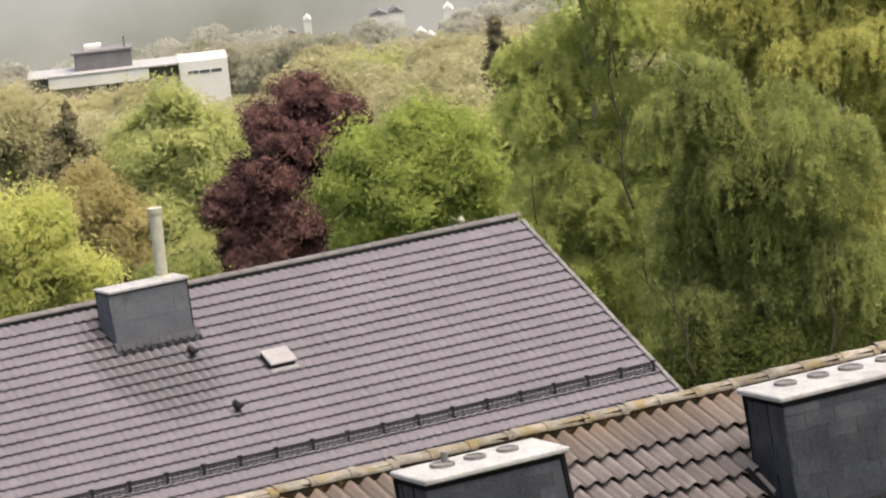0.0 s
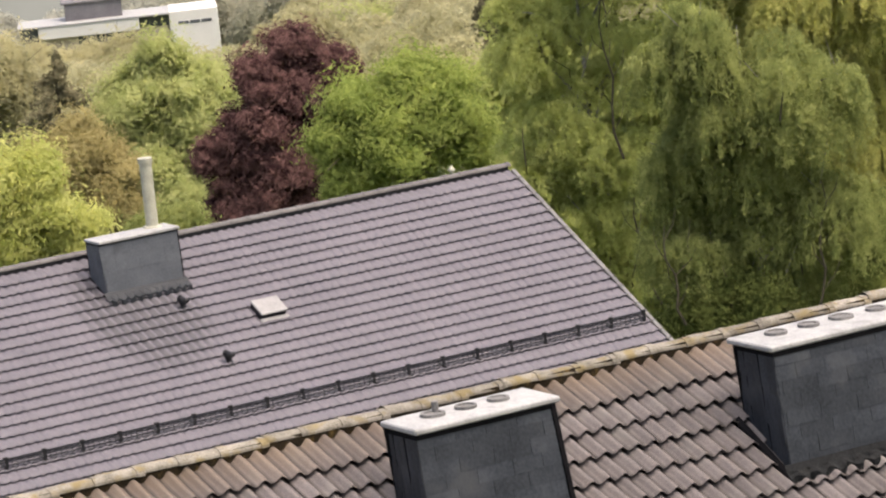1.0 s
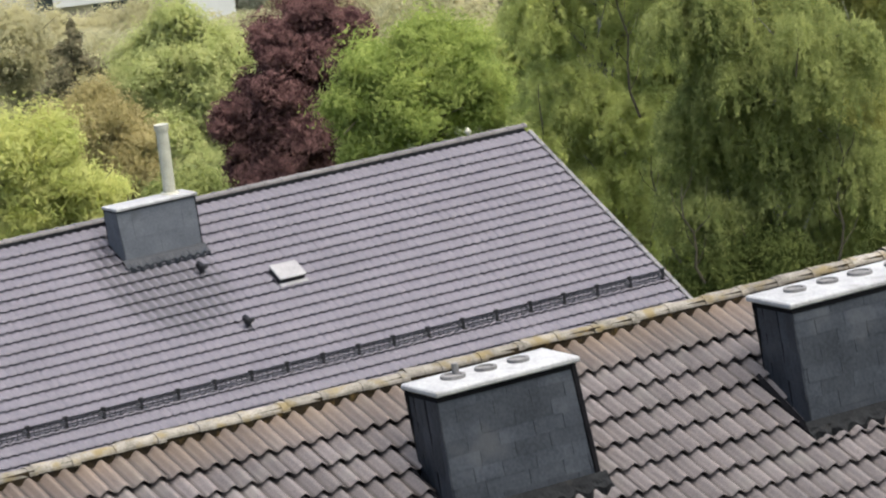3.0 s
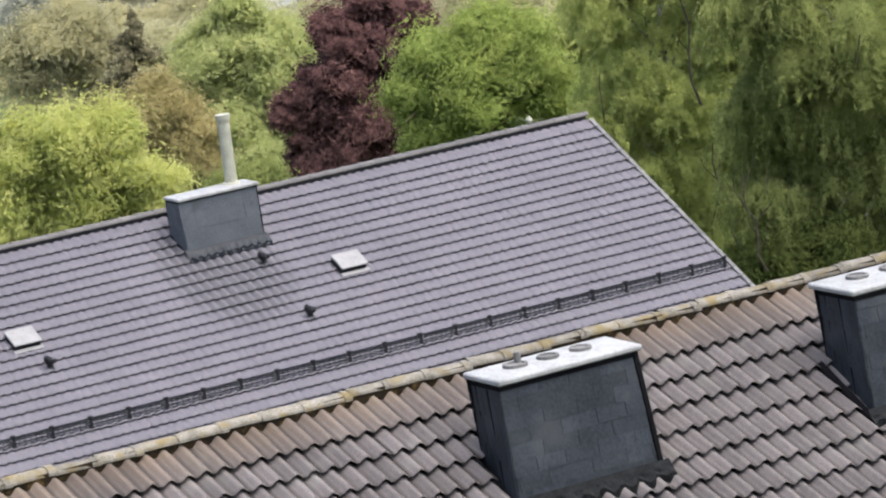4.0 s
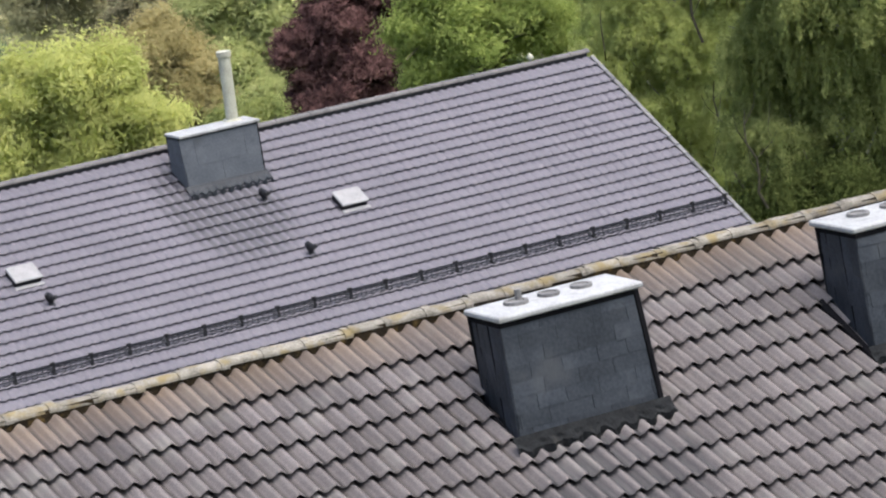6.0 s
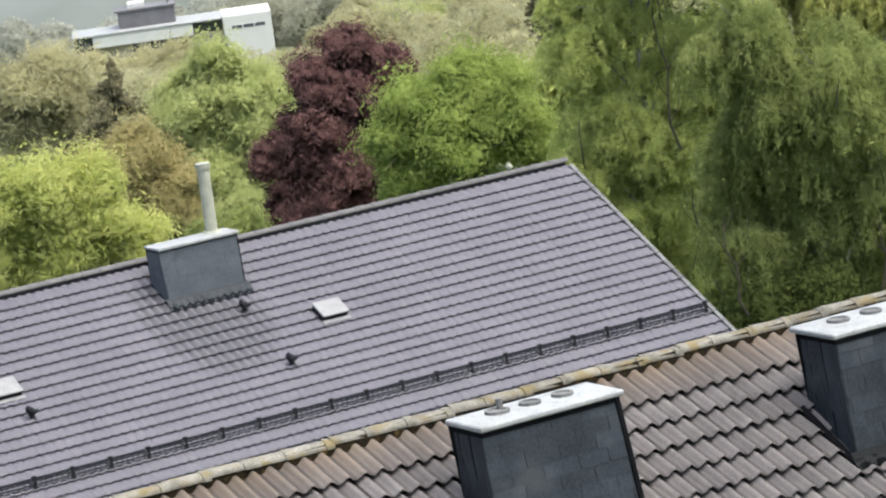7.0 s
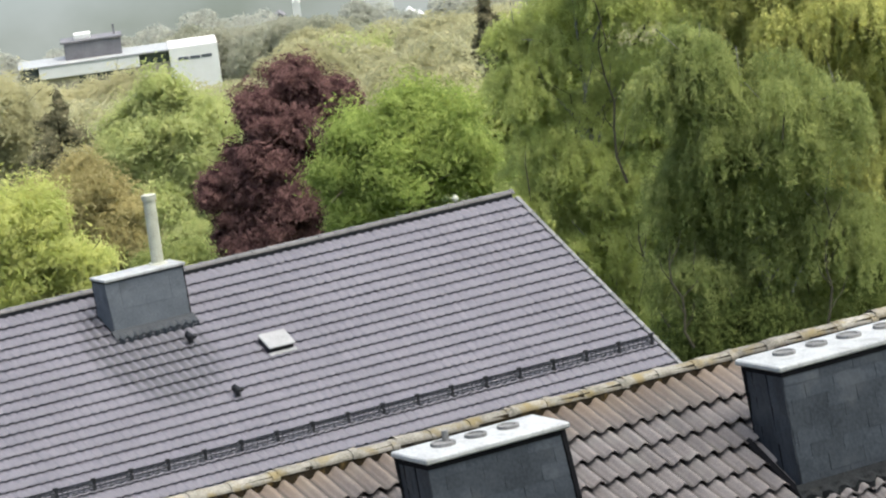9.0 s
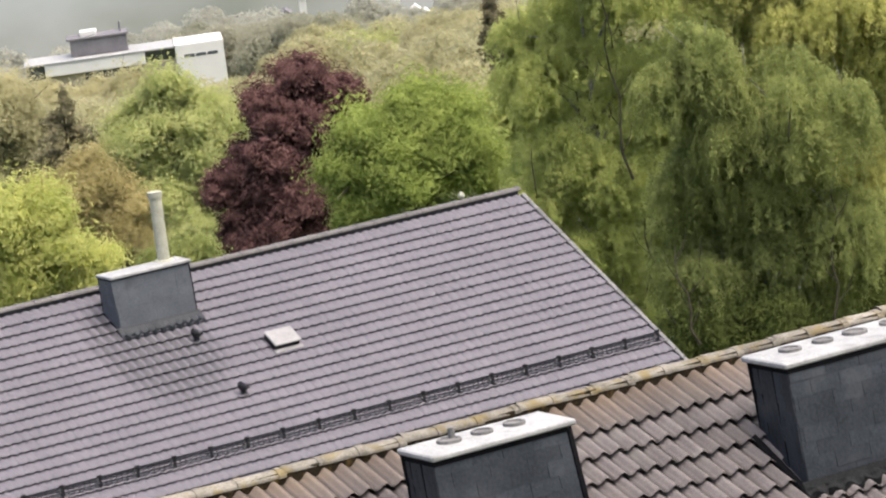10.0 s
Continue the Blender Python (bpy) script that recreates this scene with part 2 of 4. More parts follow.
def tube(bm, points, radii, sides=8, cap=True):
    """A tapered tube along points."""
    rings = []
    for i, p in enumerate(points):
        p = Vector(p)
        d = Vector(points[min(i + 1, len(points) - 1)]) - Vector(points[max(i - 1, 0)])
        a = d.orthogonal().normalized() if abs(d.normalized().z) < 0.99 else Vector((1, 0, 0))
        b = d.normalized().cross(a).normalized()
        a = b.cross(d.normalized())
        rings.append([bm.verts.new(p + float(radii[i]) * (math.cos(k * math.tau / sides) * a + math.sin(k * math.tau / sides) * b)) for k in range(sides)])
    for r, s in zip(rings, rings[1:]):
        for k in range(sides):
            bm.faces.new((r[k], r[(k + 1) % sides], s[(k + 1) % sides], s[k]))
    if cap:
        bm.faces.new(rings[-1])
        bm.faces.new(rings[0][::-1])
    return bm


# ---- the hillside ----
HEAD = radians(30)
FALL = ((-2000, 3.0), (-60, 1.5), (0, 0.0), (36, -4.8), (92, -13.2), (130, -18.0), (165, -22.5), (200, -28), (300, -41), (480, -58), (600, -75), (800, -97), (1400, -176), (4500, -190))


def ground_z(x, y):
    d = x * math.sin(HEAD) + y * math.cos(HEAD)
    for (a, za), (b, zb) in zip(FALL, FALL[1:]):
        if d <= b:
            return za + (zb - za) * (d - a) / (b - a)
    return FALL[-1][1]


def spot(azimuth, dist):
    """The place on the ground in a compass direction from the eye."""
    x, y = dist * math.sin(radians(azimuth)), dist * math.cos(radians(azimuth))
    return Vector((x, y, ground_z(x, y)))


def build_ground():
    rows = [-2000, -500, -120, -60, -30, 0, 18, 36, 54, 72, 92, 110, 130, 148, 165, 182, 200, 230, 265, 300, 340, 380, 430, 480, 560, 680, 800, 1100, 1400, 2200, 3300, 4500]
    cols = [-3500, -1500, -700, -350, -200, -120, -70, -40, -20, 0, 20, 40, 70, 120, 200, 350, 700, 1500, 3500]
    verts = []
    for d in rows:
        for s in cols:
            x, y = d * math.sin(HEAD) + s * math.cos(HEAD), d * math.cos(HEAD) - s * math.sin(HEAD)
            verts.append((x, y, ground_z(x, y) - 0.02 + (0.4 * noise.noise((x * 0.03, y * 0.03, 0)) if abs(s) < 400 and d > 110 else 0)))
    w = len(cols)
    faces = [(i * w + j, (i + 1) * w + j, (i + 1) * w + j + 1, i * w + j + 1) for i in range(len(rows) - 1) for j in range(w - 1)]
    faces = [f[::-1] for f in faces]
    me = mesh_of("ground", verts, [f[::-1] for f in faces], GRASS, True)
    tagged(new("ground", me), "grassy hillside that falls away into a valley", "ground", kind="structure")


build_ground()


def build_backdrop():
    """The far valley side: a plain curved sheet, glowing, with painted mist."""
    m = bpy.data.materials.new("painted_mist_glow")
    m.use_nodes = True
    n, l = m.node_tree.nodes, m.node_tree.links
    n.remove(n["Principled BSDF"])
    where = n.new("ShaderNodeNewGeometry")
    tex = n.new("ShaderNodeTexNoise")
    tex.inputs["Scale"].default_value, tex.inputs["Detail"].default_value = 0.016, 6
    l.new(where.outputs["Position"], tex.inputs["Vector"])
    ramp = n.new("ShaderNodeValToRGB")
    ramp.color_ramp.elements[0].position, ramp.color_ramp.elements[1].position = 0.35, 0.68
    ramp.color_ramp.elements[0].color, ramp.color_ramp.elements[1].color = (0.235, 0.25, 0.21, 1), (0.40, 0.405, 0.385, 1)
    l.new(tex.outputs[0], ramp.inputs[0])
    # the painted mist gets paler up the valley side
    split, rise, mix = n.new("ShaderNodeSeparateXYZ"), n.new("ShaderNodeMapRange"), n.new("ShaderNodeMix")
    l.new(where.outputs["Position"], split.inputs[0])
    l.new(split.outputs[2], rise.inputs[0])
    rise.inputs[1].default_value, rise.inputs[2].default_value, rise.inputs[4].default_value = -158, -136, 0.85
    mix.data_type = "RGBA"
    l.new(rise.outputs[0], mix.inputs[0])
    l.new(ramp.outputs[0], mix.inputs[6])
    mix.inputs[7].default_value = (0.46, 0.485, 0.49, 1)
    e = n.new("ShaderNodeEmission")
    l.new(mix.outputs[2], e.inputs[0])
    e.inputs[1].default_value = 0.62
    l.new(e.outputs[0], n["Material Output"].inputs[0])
    verts, faces = [], []
    steps, ups = 48, ((1380, -190), (1450, -120), (1600, -20), (1800, 110), (1900, 160))
    for i in range(steps + 1):
        az = radians(-10 + 80 * i / steps)
        for k, (r, z) in enumerate(ups):
            wob = 18 * noise.noise((i * 0.35, k * 0.3, 4)) if k > 1 else 0
            verts.append((r * math.sin(az), r * math.cos(az), z + wob))
    k = len(ups)
    for i in range(steps):
        for j in range(k - 1):
            faces.append((i * k + j, i * k + j + 1, (i + 1) * k + j + 1, (i + 1) * k + j))
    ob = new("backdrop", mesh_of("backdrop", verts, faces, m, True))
    tagged(ob, "far valley side, grey mist painted on a glowing sheet", "backdrop", kind="structure")


build_backdrop()

# ---- roofs ----
PITCH = radians(29.5)
CP, SP = math.cos(PITCH), math.sin(PITCH)


class Slope:
    """A roof slope that faces the camera: u along the ridge, s down the slope, h off it."""

    def __init__(self, ridge_y, ridge_z):
        self.y, self.z = ridge_y, ridge_z

    def at(self, u, s, h=0.0):
        return Vector((u, self.y - s * CP - h * SP, self.z - s * SP + h * CP))

    def turn(self):
        """Axes: x along the ridge, y up the slope, z off it."""
        return Matrix(((1, 0, 0, 0), (0, CP, -SP, 0), (0, SP, CP, 0), (0, 0, 0, 1)))


def tile_mesh(name, width, length, rise, thick, tip, waves, steps, material, crest=0.62):
    """One rolled roof tile: narrow rolls between flat pans, its front lip undercut over the course below. Origin at its front, y up the slope."""
    verts, faces = [], []
    n = waves * steps
    for i in range(n + 1):
        q = i / n
        away = abs((q * waves) % 1.0 - 0.5) * 2 / crest
        roll = rise * (0.5 + 0.5 * math.cos(math.pi * min(away, 1.0)))
        x = (q - 0.5) * width
        verts += [(x, length, roll + 0.002), (x, 0.010, roll + tip), (x, 0, roll + tip - 0.005), (x, thick * 2.0, roll + tip - thick), (x, length * 0.5, roll + tip * 0.5 - thick * 0.6)]
    for i in range(n):
        a, b = i * 5, i * 5 + 5
        faces += [(a + 1, b + 1, b, a), (a + 2, b + 2, b + 1, a + 1), (a + 3, b + 3, b + 2, a + 2), (a + 4, b + 4, b + 3, a + 3)]
    me = mesh_of(name, verts, faces, material, True)
    me.polygons.foreach_set("use_smooth", [k % 4 == 0 for k in range(len(faces))])
    return me


def ridge_mesh(name, length, radius, material, sides=9):
    """A half-round ridge tile along x, wider at one end, with a rolled lip."""
    verts, faces = [], []
    prof = ((0.0, radius * 1.0), (length * 0.86, radius * 0.93), (length * 0.86, radius * 1.07), (length * 1.04, radius * 1.1), (length * 1.04, radius * 0.95))
    for x, r in prof:
        for k in range(sides + 1):
            a = math.pi * (-0.04 + 1.08 * k / sides)
            verts.append((x, r * math.cos(a), r * 0.66 * math.sin(a)))
    n = sides + 1
    for i in range(len(prof) - 1):
        for k in range(sides):
            faces.append((i * n + k, i * n + k + 1, (i + 1) * n + k + 1, (i + 1) * n + k))
    return mesh_of(name, verts, faces, material)


def lay_tiles(slope, roof, mesh, us, ss, near_u, holes, rng, loose_name, jitter, skew=0.0):
    """Courses of tiles. The stretch near_u and the first courses get tiles of their own, up to 300; the rest is joined."""
    local = slope.turn()
    singles, rest = [], []
    for r, s in enumerate(ss):
        for u in us:
            if any(a < u < b and c < s < d for a, b, c, d in holes):
                continue
            m = Matrix.Translation(slope.at(u, s + skew * (u - 20.8))) @ local @ pose(rng.uniform(-1, 1) * jitter, rng.uniform(-1, 1) * jitter, rng.uniform(0, 1) * jitter, 0, 0, rng.uniform(-60, 60) * jitter)
            if near_u[0] < u < near_u[1] and len(singles) < 300:
                singles.append(m)
            else:
                rest.append(m)
    for m in singles:
        ob = new("roof_tile", mesh)
        ob.parent, ob.matrix_local = roof, m
    base = np.array([v.co for v in mesh.vertices])
    quads = np.array([list(p.vertices) for p in mesh.polygons])
    mats = np.array([np.array(m) for m in rest])
    pts = (np.einsum("nij,vj->nvi", mats[:, :3, :3], base) + mats[:, None, :3, 3]).reshape(-1, 3)
    idx = (quads[None] + (np.arange(len(rest)) * len(base))[:, None, None]).reshape(-1, 4)
    me = bulk_mesh(loose_name, pts, idx, mesh.materials[0], np.tile([p.use_smooth for p in mesh.polygons], len(rest)))
    ob = part(loose_name, me, None, roof)
    tagged(ob, kind="stuff")


def bulk_mesh(name, pts, quads, material, smooth=False):
    me = bpy.data.meshes.new(name)
    me.vertices.add(len(pts))
    me.vertices.foreach_set("co", np.asarray(pts, np.float32).ravel())
    me.loops.add(quads.size)
    me.loops.foreach_set("vertex_index", quads.astype(np.int32).ravel())
    me.polygons.add(len(quads))
    me.polygons.foreach_set("loop_start", np.arange(0, quads.size, quads.shape[1], dtype=np.int32))
    me.polygons.foreach_set("use_smooth", np.broadcast_to(smooth, len(quads)).copy())
    me.materials.append(material)
    me.update(calc_edges=True)
    return me


def house(label, u0, u1, slope, run, wall_mat, roof_mat, wall_inset):
    """Walls with gables, and a roof of two slabs; returns the house and its roof part."""
    ob = tagged(new("house"), label, "house")
    top = slope.at(0, 0)
    eave = slope.at(0, run)
    depth = top.y - eave.y
    ground = min(ground_z(u, y) for u in (u0, u1) for y in (top.y - depth, top.y + depth)) - 0.5
    a, b = u0 + wall_inset, u1 - wall_inset
    ya, yb = eave.y + 0.5, top.y + depth - 0.5
    zt, ze = top.z - 0.25, top.z - 0.25 - (top.y - ya) * SP / CP
    t = 0.3
    for name, y in (("front_wall", ya), ("back_wall", yb - t)):
        part(name, box(bmesh.new(), a + t, b - t, y, y + t, ground, ze), wall_mat, ob)
    for x in (a, b - t):
        bm = bmesh.new()
        ring = [(ya, ground), (yb, ground), (yb, ze), (top.y, zt), (ya, ze)]
        v0, v1 = [bm.verts.new((x, y, z)) for y, z in ring], [bm.verts.new((x + t, y, z)) for y, z in ring]
        bm.faces.new(v0), bm.faces.new(v1)
        for i in range(5):
            bm.faces.new((v0[i], v0[(i + 1) % 5], v1[(i + 1) % 5], v1[i]))
        part("gable_wall", bm, wall_mat, ob)
    bm = bmesh.new()
    ring = [(eave.y, eave.z - 0.02), (top.y, top.z - 0.02), (2 * top.y - eave.y, eave.z - 0.02), (2 * top.y - eave.y, eave.z - 0.2), (top.y, top.z - 0.22), (eave.y, eave.z - 0.2)]
    v0, v1 = [bm.verts.new((u0, y, z)) for y, z in ring], [bm.verts.new((u1, y, z)) for y, z in ring]
    for v in (v0, v1):
        bm.faces.new((v[0], v[1], v[4], v[5])), bm.faces.new((v[1], v[2], v[3], v[4]))
    for i in range(6):
        bm.faces.new((v0[i], v0[(i + 1) % 6], v1[(i + 1) % 6], v1[i]))
    roof = part("roof", bm, roof_mat, ob)
    return ob, roof


NEAR = Slope(31.66, 3.72)
FAR = Slope(79.28, -3.98)
near_house, near_roof = house("pale rendered house with a lichened brown tile roof", 6.0, 31.0, NEAR, 6.4, RENDER_WALL, DARK_METAL, 0.3)
far_house, far_roof = house("pale rendered house with a grey glazed tile roof", 22.0, 49.82, FAR, 8.2, RENDER_WALL, DARK_METAL, 0.35)

# ridge tiles
near_ridge = ridge_mesh("ridge_tile", 0.392, 0.084, LICHEN_RIDGE)
rng = random.Random(5)
for i in range(62):
    ob = new("ridge_tile", near_ridge)
    ob.parent, ob.matrix_local = near_roof, pose(6.27 + 0.392 * i, 31.66, 3.780 + rng.uniform(-0.010, 0.010), rng.uniform(-5, 5), 1.2 + rng.uniform(-1.2, 1.2), rng.uniform(-2, 2))
# both bedding strips are darkened to carry the shade under the ridge tiles
part("ridge_bedding", box(bmesh.new(), 6.1, 30.9, 31.592, 31.728, 3.66, 3.80), BEDDING, near_roof, "mossy mortar bedding, darkened for the shade of the gap")
part("ridge_bedding", box(bmesh.new(), 22.1, 49.78, 79.20, 79.36, -4.05, -3.91), DARK_METAL, far_roof)
far_ridge = ridge_mesh("ridge_tile", 0.40, 0.11, GREY_RIDGE)
for i in range(69):
    ob = new("ridge_tile", far_ridge)
    ob.parent, ob.matrix_local = far_roof, pose(22.22 + 0.40 * i, 79.28, -3.908, 0, 0, 0)


# ---- chimneys ----
def slates(face, nu, nv, thick, rng, parent, material, span=(0.0, 1.0)):
    """Overlapping slates over a four-cornered face (bottom left, bottom right, top right, top left), joints staggered."""
    bl, br, tr, tl = [Vector(p) for p in face]
    out = (br - bl).cross(tl - bl).normalized()

    def on(a, b, h):
        return (bl * (1 - a) + br * a) * (1 - b) + (tl * (1 - a) + tr * a) * b + out * h

    edge = [[rng.uniform(-0.16, 0.16) for _ in range(nu + 3)] for _ in range(nv)]
    for j in range(nv):
        shift = 0.5 * (j % 2)
        for i in range(-1, nu + 1):
            a0, a1 = (i + shift + 0.009 + edge[j][i + 1]) / nu, (i + 1 + shift - 0.009 + edge[j][i + 2]) / nu
            a0, a1 = max(a0, 0), min(a1, 1)
            if a1 - a0 < 0.03:
                continue
            b0, b1 = j / nv + rng.uniform(-0.004, 0.004), min((j + 1.12) / nv, 1)
            h = thick * rng.uniform(0.5, 1.1)
            bm = hexa(bmesh.new(), [on(a0, b0, 0.001), on(a1, b0, 0.001), on(a1, b0, h), on(a0, b0, h)], [on(a0, b1, 0.001), on(a1, b1, 0.001), on(a1, b1, 0.004), on(a0, b1, 0.004)])
            part("slate", bm, material, parent)


def chimney(label, slope, x0, x1, xb0, xb1, back, front_top, front_base, top, cap_over, cap_thick, slate, nu, nv, flues, flue_y, seed, apron=0.17, lead=None, strip=0.03, tuck=0.06):
    """A slate-hung stack that comes out of the slope, its foot splayed, under a pale cement slab with low flue ends."""
    ob = tagged(new("chimney"), label, "chimney", "chimneys on the roofs")
    r = random.Random(seed)

    def roof_z(y, h=0.0):
        return slope.z - (slope.y - y) * SP / CP + h

    zb, zf = roof_z(back), roof_z(front_base)
    low = 0.35
    run = low / (top - zf)
    yl = front_base - (front_top - front_base) * run
    xl0, xl1 = xb0 - (x0 - xb0) * run, xb1 - (x1 - xb1) * run
    bm = hexa(bmesh.new(), [(xl0, yl, zf - low), (xl1, yl, zf - low), (xl1, back, zf - low), (x0 + tuck, back, zf - low)], [(x0, front_top, top), (x1, front_top, top), (x1, back, top), (x0, back, top)], 0.012)
    part("body", bm, slate, ob)
    xl, xr, fb = xb0, xb1, front_base
    slates([(xl, fb, zf), (xr, fb, zf), (x1, front_top, top), (x0, front_top, top)], nu, nv, 0.009, r, ob, slate)
    slates([(x0 + tuck * 0.8, back, zb + 0.05), (xl, fb, zf), (x0, front_top, top), (x0, back, top)], 5, 3, 0.014, r, ob, slate)
    # dark strips put in for the shade at the corners and under the slab
    for a0, b0 in (((x0 + tuck, back, zb + 0.05), (x0, back, top)), ((xb1, front_base, zf), (x1, front_top, top))):
        lo, hi = Vector(a0) + Vector((0, 0, 0.02)), Vector(b0)
        part("corner_strip", tube(bmesh.new(), [lo, hi], [strip, strip], 6), BLACKENED, ob, "dark strip for the shade at the corner")
    for f in (0.42, 0.8):
        lo, hi = Vector((xb0, front_base, zf)).lerp(Vector((x0 + tuck, back, zb + 0.05)), f), Vector((x0, front_top, top)).lerp(Vector((x0, back, top)), f)
        part("seam", tube(bmesh.new(), [lo, hi], [strip * 0.55, strip * 0.4], 6), BLACKENED, ob, "dark standing seam")
    bm = box(bmesh.new(), x0 - 0.012, x1 + 0.012, front_top - 0.022, back + 0.01, top - strip * 1.5, top - 0.002)
    part("joint_band", bm, BLACKENED, ob, "dark band for the shade under the slab")
    # lead apron dressed down over the rolls, and side gutters on the tiles
    b = front_base + 0.012
    cols, verts, faces = int((xb1 - xb0 + 0.16) / 0.0275), [], []
    for i in range(cols + 1):
        x = xb0 - 0.08 + 0.0275 * i
        wave = 0.014 * math.cos(math.tau * (x - 5.965) / 0.165)
        a = front_base - apron + r.uniform(-0.012, 0.012) + 0.02 * math.sin(i * 0.9)
        for y, h in ((b, 0.205), (front_base - 0.02, 0.175), ((a + front_base) / 2, 0.158 - wave), (a, 0.152 - wave), (a, 0.05)):
            verts.append((x, y, roof_z(y, h)))
    for i in range(cols):
        faces += [(i * 5 + k, i * 5 + k + 1, i * 5 + k + 6, i * 5 + k + 5) for k in range(4)]
    part("apron", mesh_of("apron", verts, faces, lead or LEAD), None, ob, "dark lead apron dressed over the tiles")
    a = front_base - 0.05
    for xa, xc in ((xb0 - 0.045, xb0 + 0.01), (xb1 - 0.01, xb1 + 0.045)):
        bm = hexa(bmesh.new(), [(xa, a, roof_z(a, 0.02)), (xc, a, roof_z(a, 0.02)), (xc, back, roof_z(back, 0.02)), (xa, back, roof_z(back, 0.02))], [(xa, a, roof_z(a, 0.09)), (xc, a, roof_z(a, 0.12)), (xc, back, roof_z(back, 0.12)), (xa, back, roof_z(back, 0.09))], 0.01)
        part("flashing", bm, BLACKENED, ob, "dark lead flashing")
    o0, o1, of, obk = cap_over
    cap = part("cap", box(bmesh.new(), x0 - o0, x1 + o1, front_top - of, back + obk, top, top + cap_thick, 0.012), CAP, ob, "pale cement slab")
    for x in flues:
        bm = bmesh.new()
        n = 14
        rad = 0.105 * r.uniform(0.9, 1.1)
        z0, z1 = top + cap_thick - 0.02, top + cap_thick + 0.025
        rings = [[bm.verts.new((x + q * math.cos(math.tau * i / n), flue_y + q * math.sin(math.tau * i / n), z)) for i in range(n)] for q, z in ((rad, z0), (rad * 0.97, z1), (rad * 0.72, z1), (rad * 0.7, z1 - 0.012))]
        for p, q in zip(rings, rings[1:]):
            for i in range(n):
                bm.faces.new((p[i], p[(i + 1) % n], q[(i + 1) % n], q[i]))
        bm.faces.new(rings[-1])
        part("flue_end", bm, SOOT, cap, "sooty clay flue end")
    if len(flues) == 3:
        part("stub_pipe", tube(bmesh.new(), [(flues[0] + 0.06, flue_y + 0.05, top + cap_thick), (flues[0] + 0.06, flue_y + 0.05, top + cap_thick + 0.1)], [0.03, 0.03], 8), SOOT, cap, "short grey stub pipe")
    return ob


chimney("dark slate-hung chimney with pale cap on brown roof", NEAR, 17.89, 19.21, 17.83, 19.22, 30.72, 30.26, 30.03, 3.91, (0.03, 0.06, 0.05, 0.05), 0.05, SLATE, 4, 9, (18.24, 18.56, 18.88), 30.55, 1, 0.075)
chimney("wide dark slate-hung chimney with pale cap on brown roof", NEAR, 21.40, 23.6, 21.36, 23.6, 30.70, 30.17, 29.96, 3.91, (0.04, 0.12, 0.04, 0.08), 0.05, SLATE, 6, 9, (21.72, 22.07, 22.42, 22.8), 30.54, 2, 0.075)
chimney("grey slate-hung chimney with white cap on grey roof", FAR, 39.34, 41.13, 39.38, 41.11, 78.60, 78.08, 77.95, -3.56, (0.01, 0.05, 0.05, 0.08), 0.06, GREY_SLATE, 2, 2, (), 78.2, 3, 0.16, SLATE, 0.016, 0.02)


def flue_pipe():
    ob = tagged(new("flue_pipe"), "dull steel flue pipe standing on the chimney cap", "flue pipe")
    x, y, z = 40.81, 78.5, -3.50
    bm = tube(bmesh.new(), [(x, y, z), (x, y, -2.2)], [0.125, 0.125], 16)
    part("pipe", bm, STEEL, ob)
    part("collar", tube(bmesh.new(), [(x, y, -2.2), (x, y, -2.09)], [0.145, 0.15], 16), STEEL, ob)
    part("base_plate", tube(bmesh.new(), [(x, y, z), (x, y, z + 0.03)], [0.2, 0.18], 16), STEEL, ob)


flue_pipe()


# ---- fittings on the grey roof ----
def roof_hatch(u, s, w, h):
    ob = tagged(new("roof_hatch"), "square skylight hatch with a milky lid", "skylight", "skylight hatches on the grey roof")
    frame_bm = bmesh.new()
    box(frame_bm, -w / 2, w / 2, -h / 2, h / 2, 0, 0.12, 0.012)
    part("curb", frame_bm, DARK_METAL, ob)
    part("lid", box(bmesh.new(), -w / 2 - 0.02, w / 2 + 0.02, -h / 2 - 0.03, h / 2 + 0.02, 0.135, 0.175, 0.015), HATCH_GLASS, ob, "milky lid")
    part("lip", box(bmesh.new(), -w / 2 - 0.03, w / 2 + 0.03, -h / 2 - 0.12, -h / 2 - 0.02, 0.035, 0.06, 0.008), HATCH_GLASS, ob)
    ob.matrix_world = Matrix.Translation(FAR.at(u, s, 0.03)) @ FAR.turn()
    return ob


roof_hatch(42.30, 2.80, 0.58, 0.44)
roof_hatch(35.01, 2.75, 0.56, 0.44)


def vent_pipe(u, s):
    ob = tagged(new("vent_pipe"), "short dark vent pipe with a cowl on grey tiles", "vent pipe", "vent pipes on the grey roof")
    p = FAR.at(0, 0, 0) - FAR.at(0, 0, 0)
    part("pipe", tube(bmesh.new(), [p, p + Vector((0, 0, 0.22))], [0.055, 0.055], 12), DARK_METAL, ob)
    part("cowl", tube(bmesh.new(), [p + Vector((0, 0, 0.1)), p + Vector((-0.035, -0.01, 0.2)), p + Vector((-0.09, -0.02, 0.27))], [0.06, 0.085, 0.05], 10), DARK_METAL, ob)
    part("spout", tube(bmesh.new(), [p + Vector((0.02, 0, 0.13)), p + Vector((0.09, -0.02, 0.17)), p + Vector((0.12, -0.02, 0.17))], [0.045, 0.045, 0.04], 10), DARK_METAL, ob)
    part("foot", tube(bmesh.new(), [p + Vector((0, 0, -0.06)), p + Vector((0, 0, 0.05))], [0.12, 0.06], 12), DARK_METAL, ob)
    ob.matrix_world = Matrix.Translation(FAR.at(u, s, 0.03))


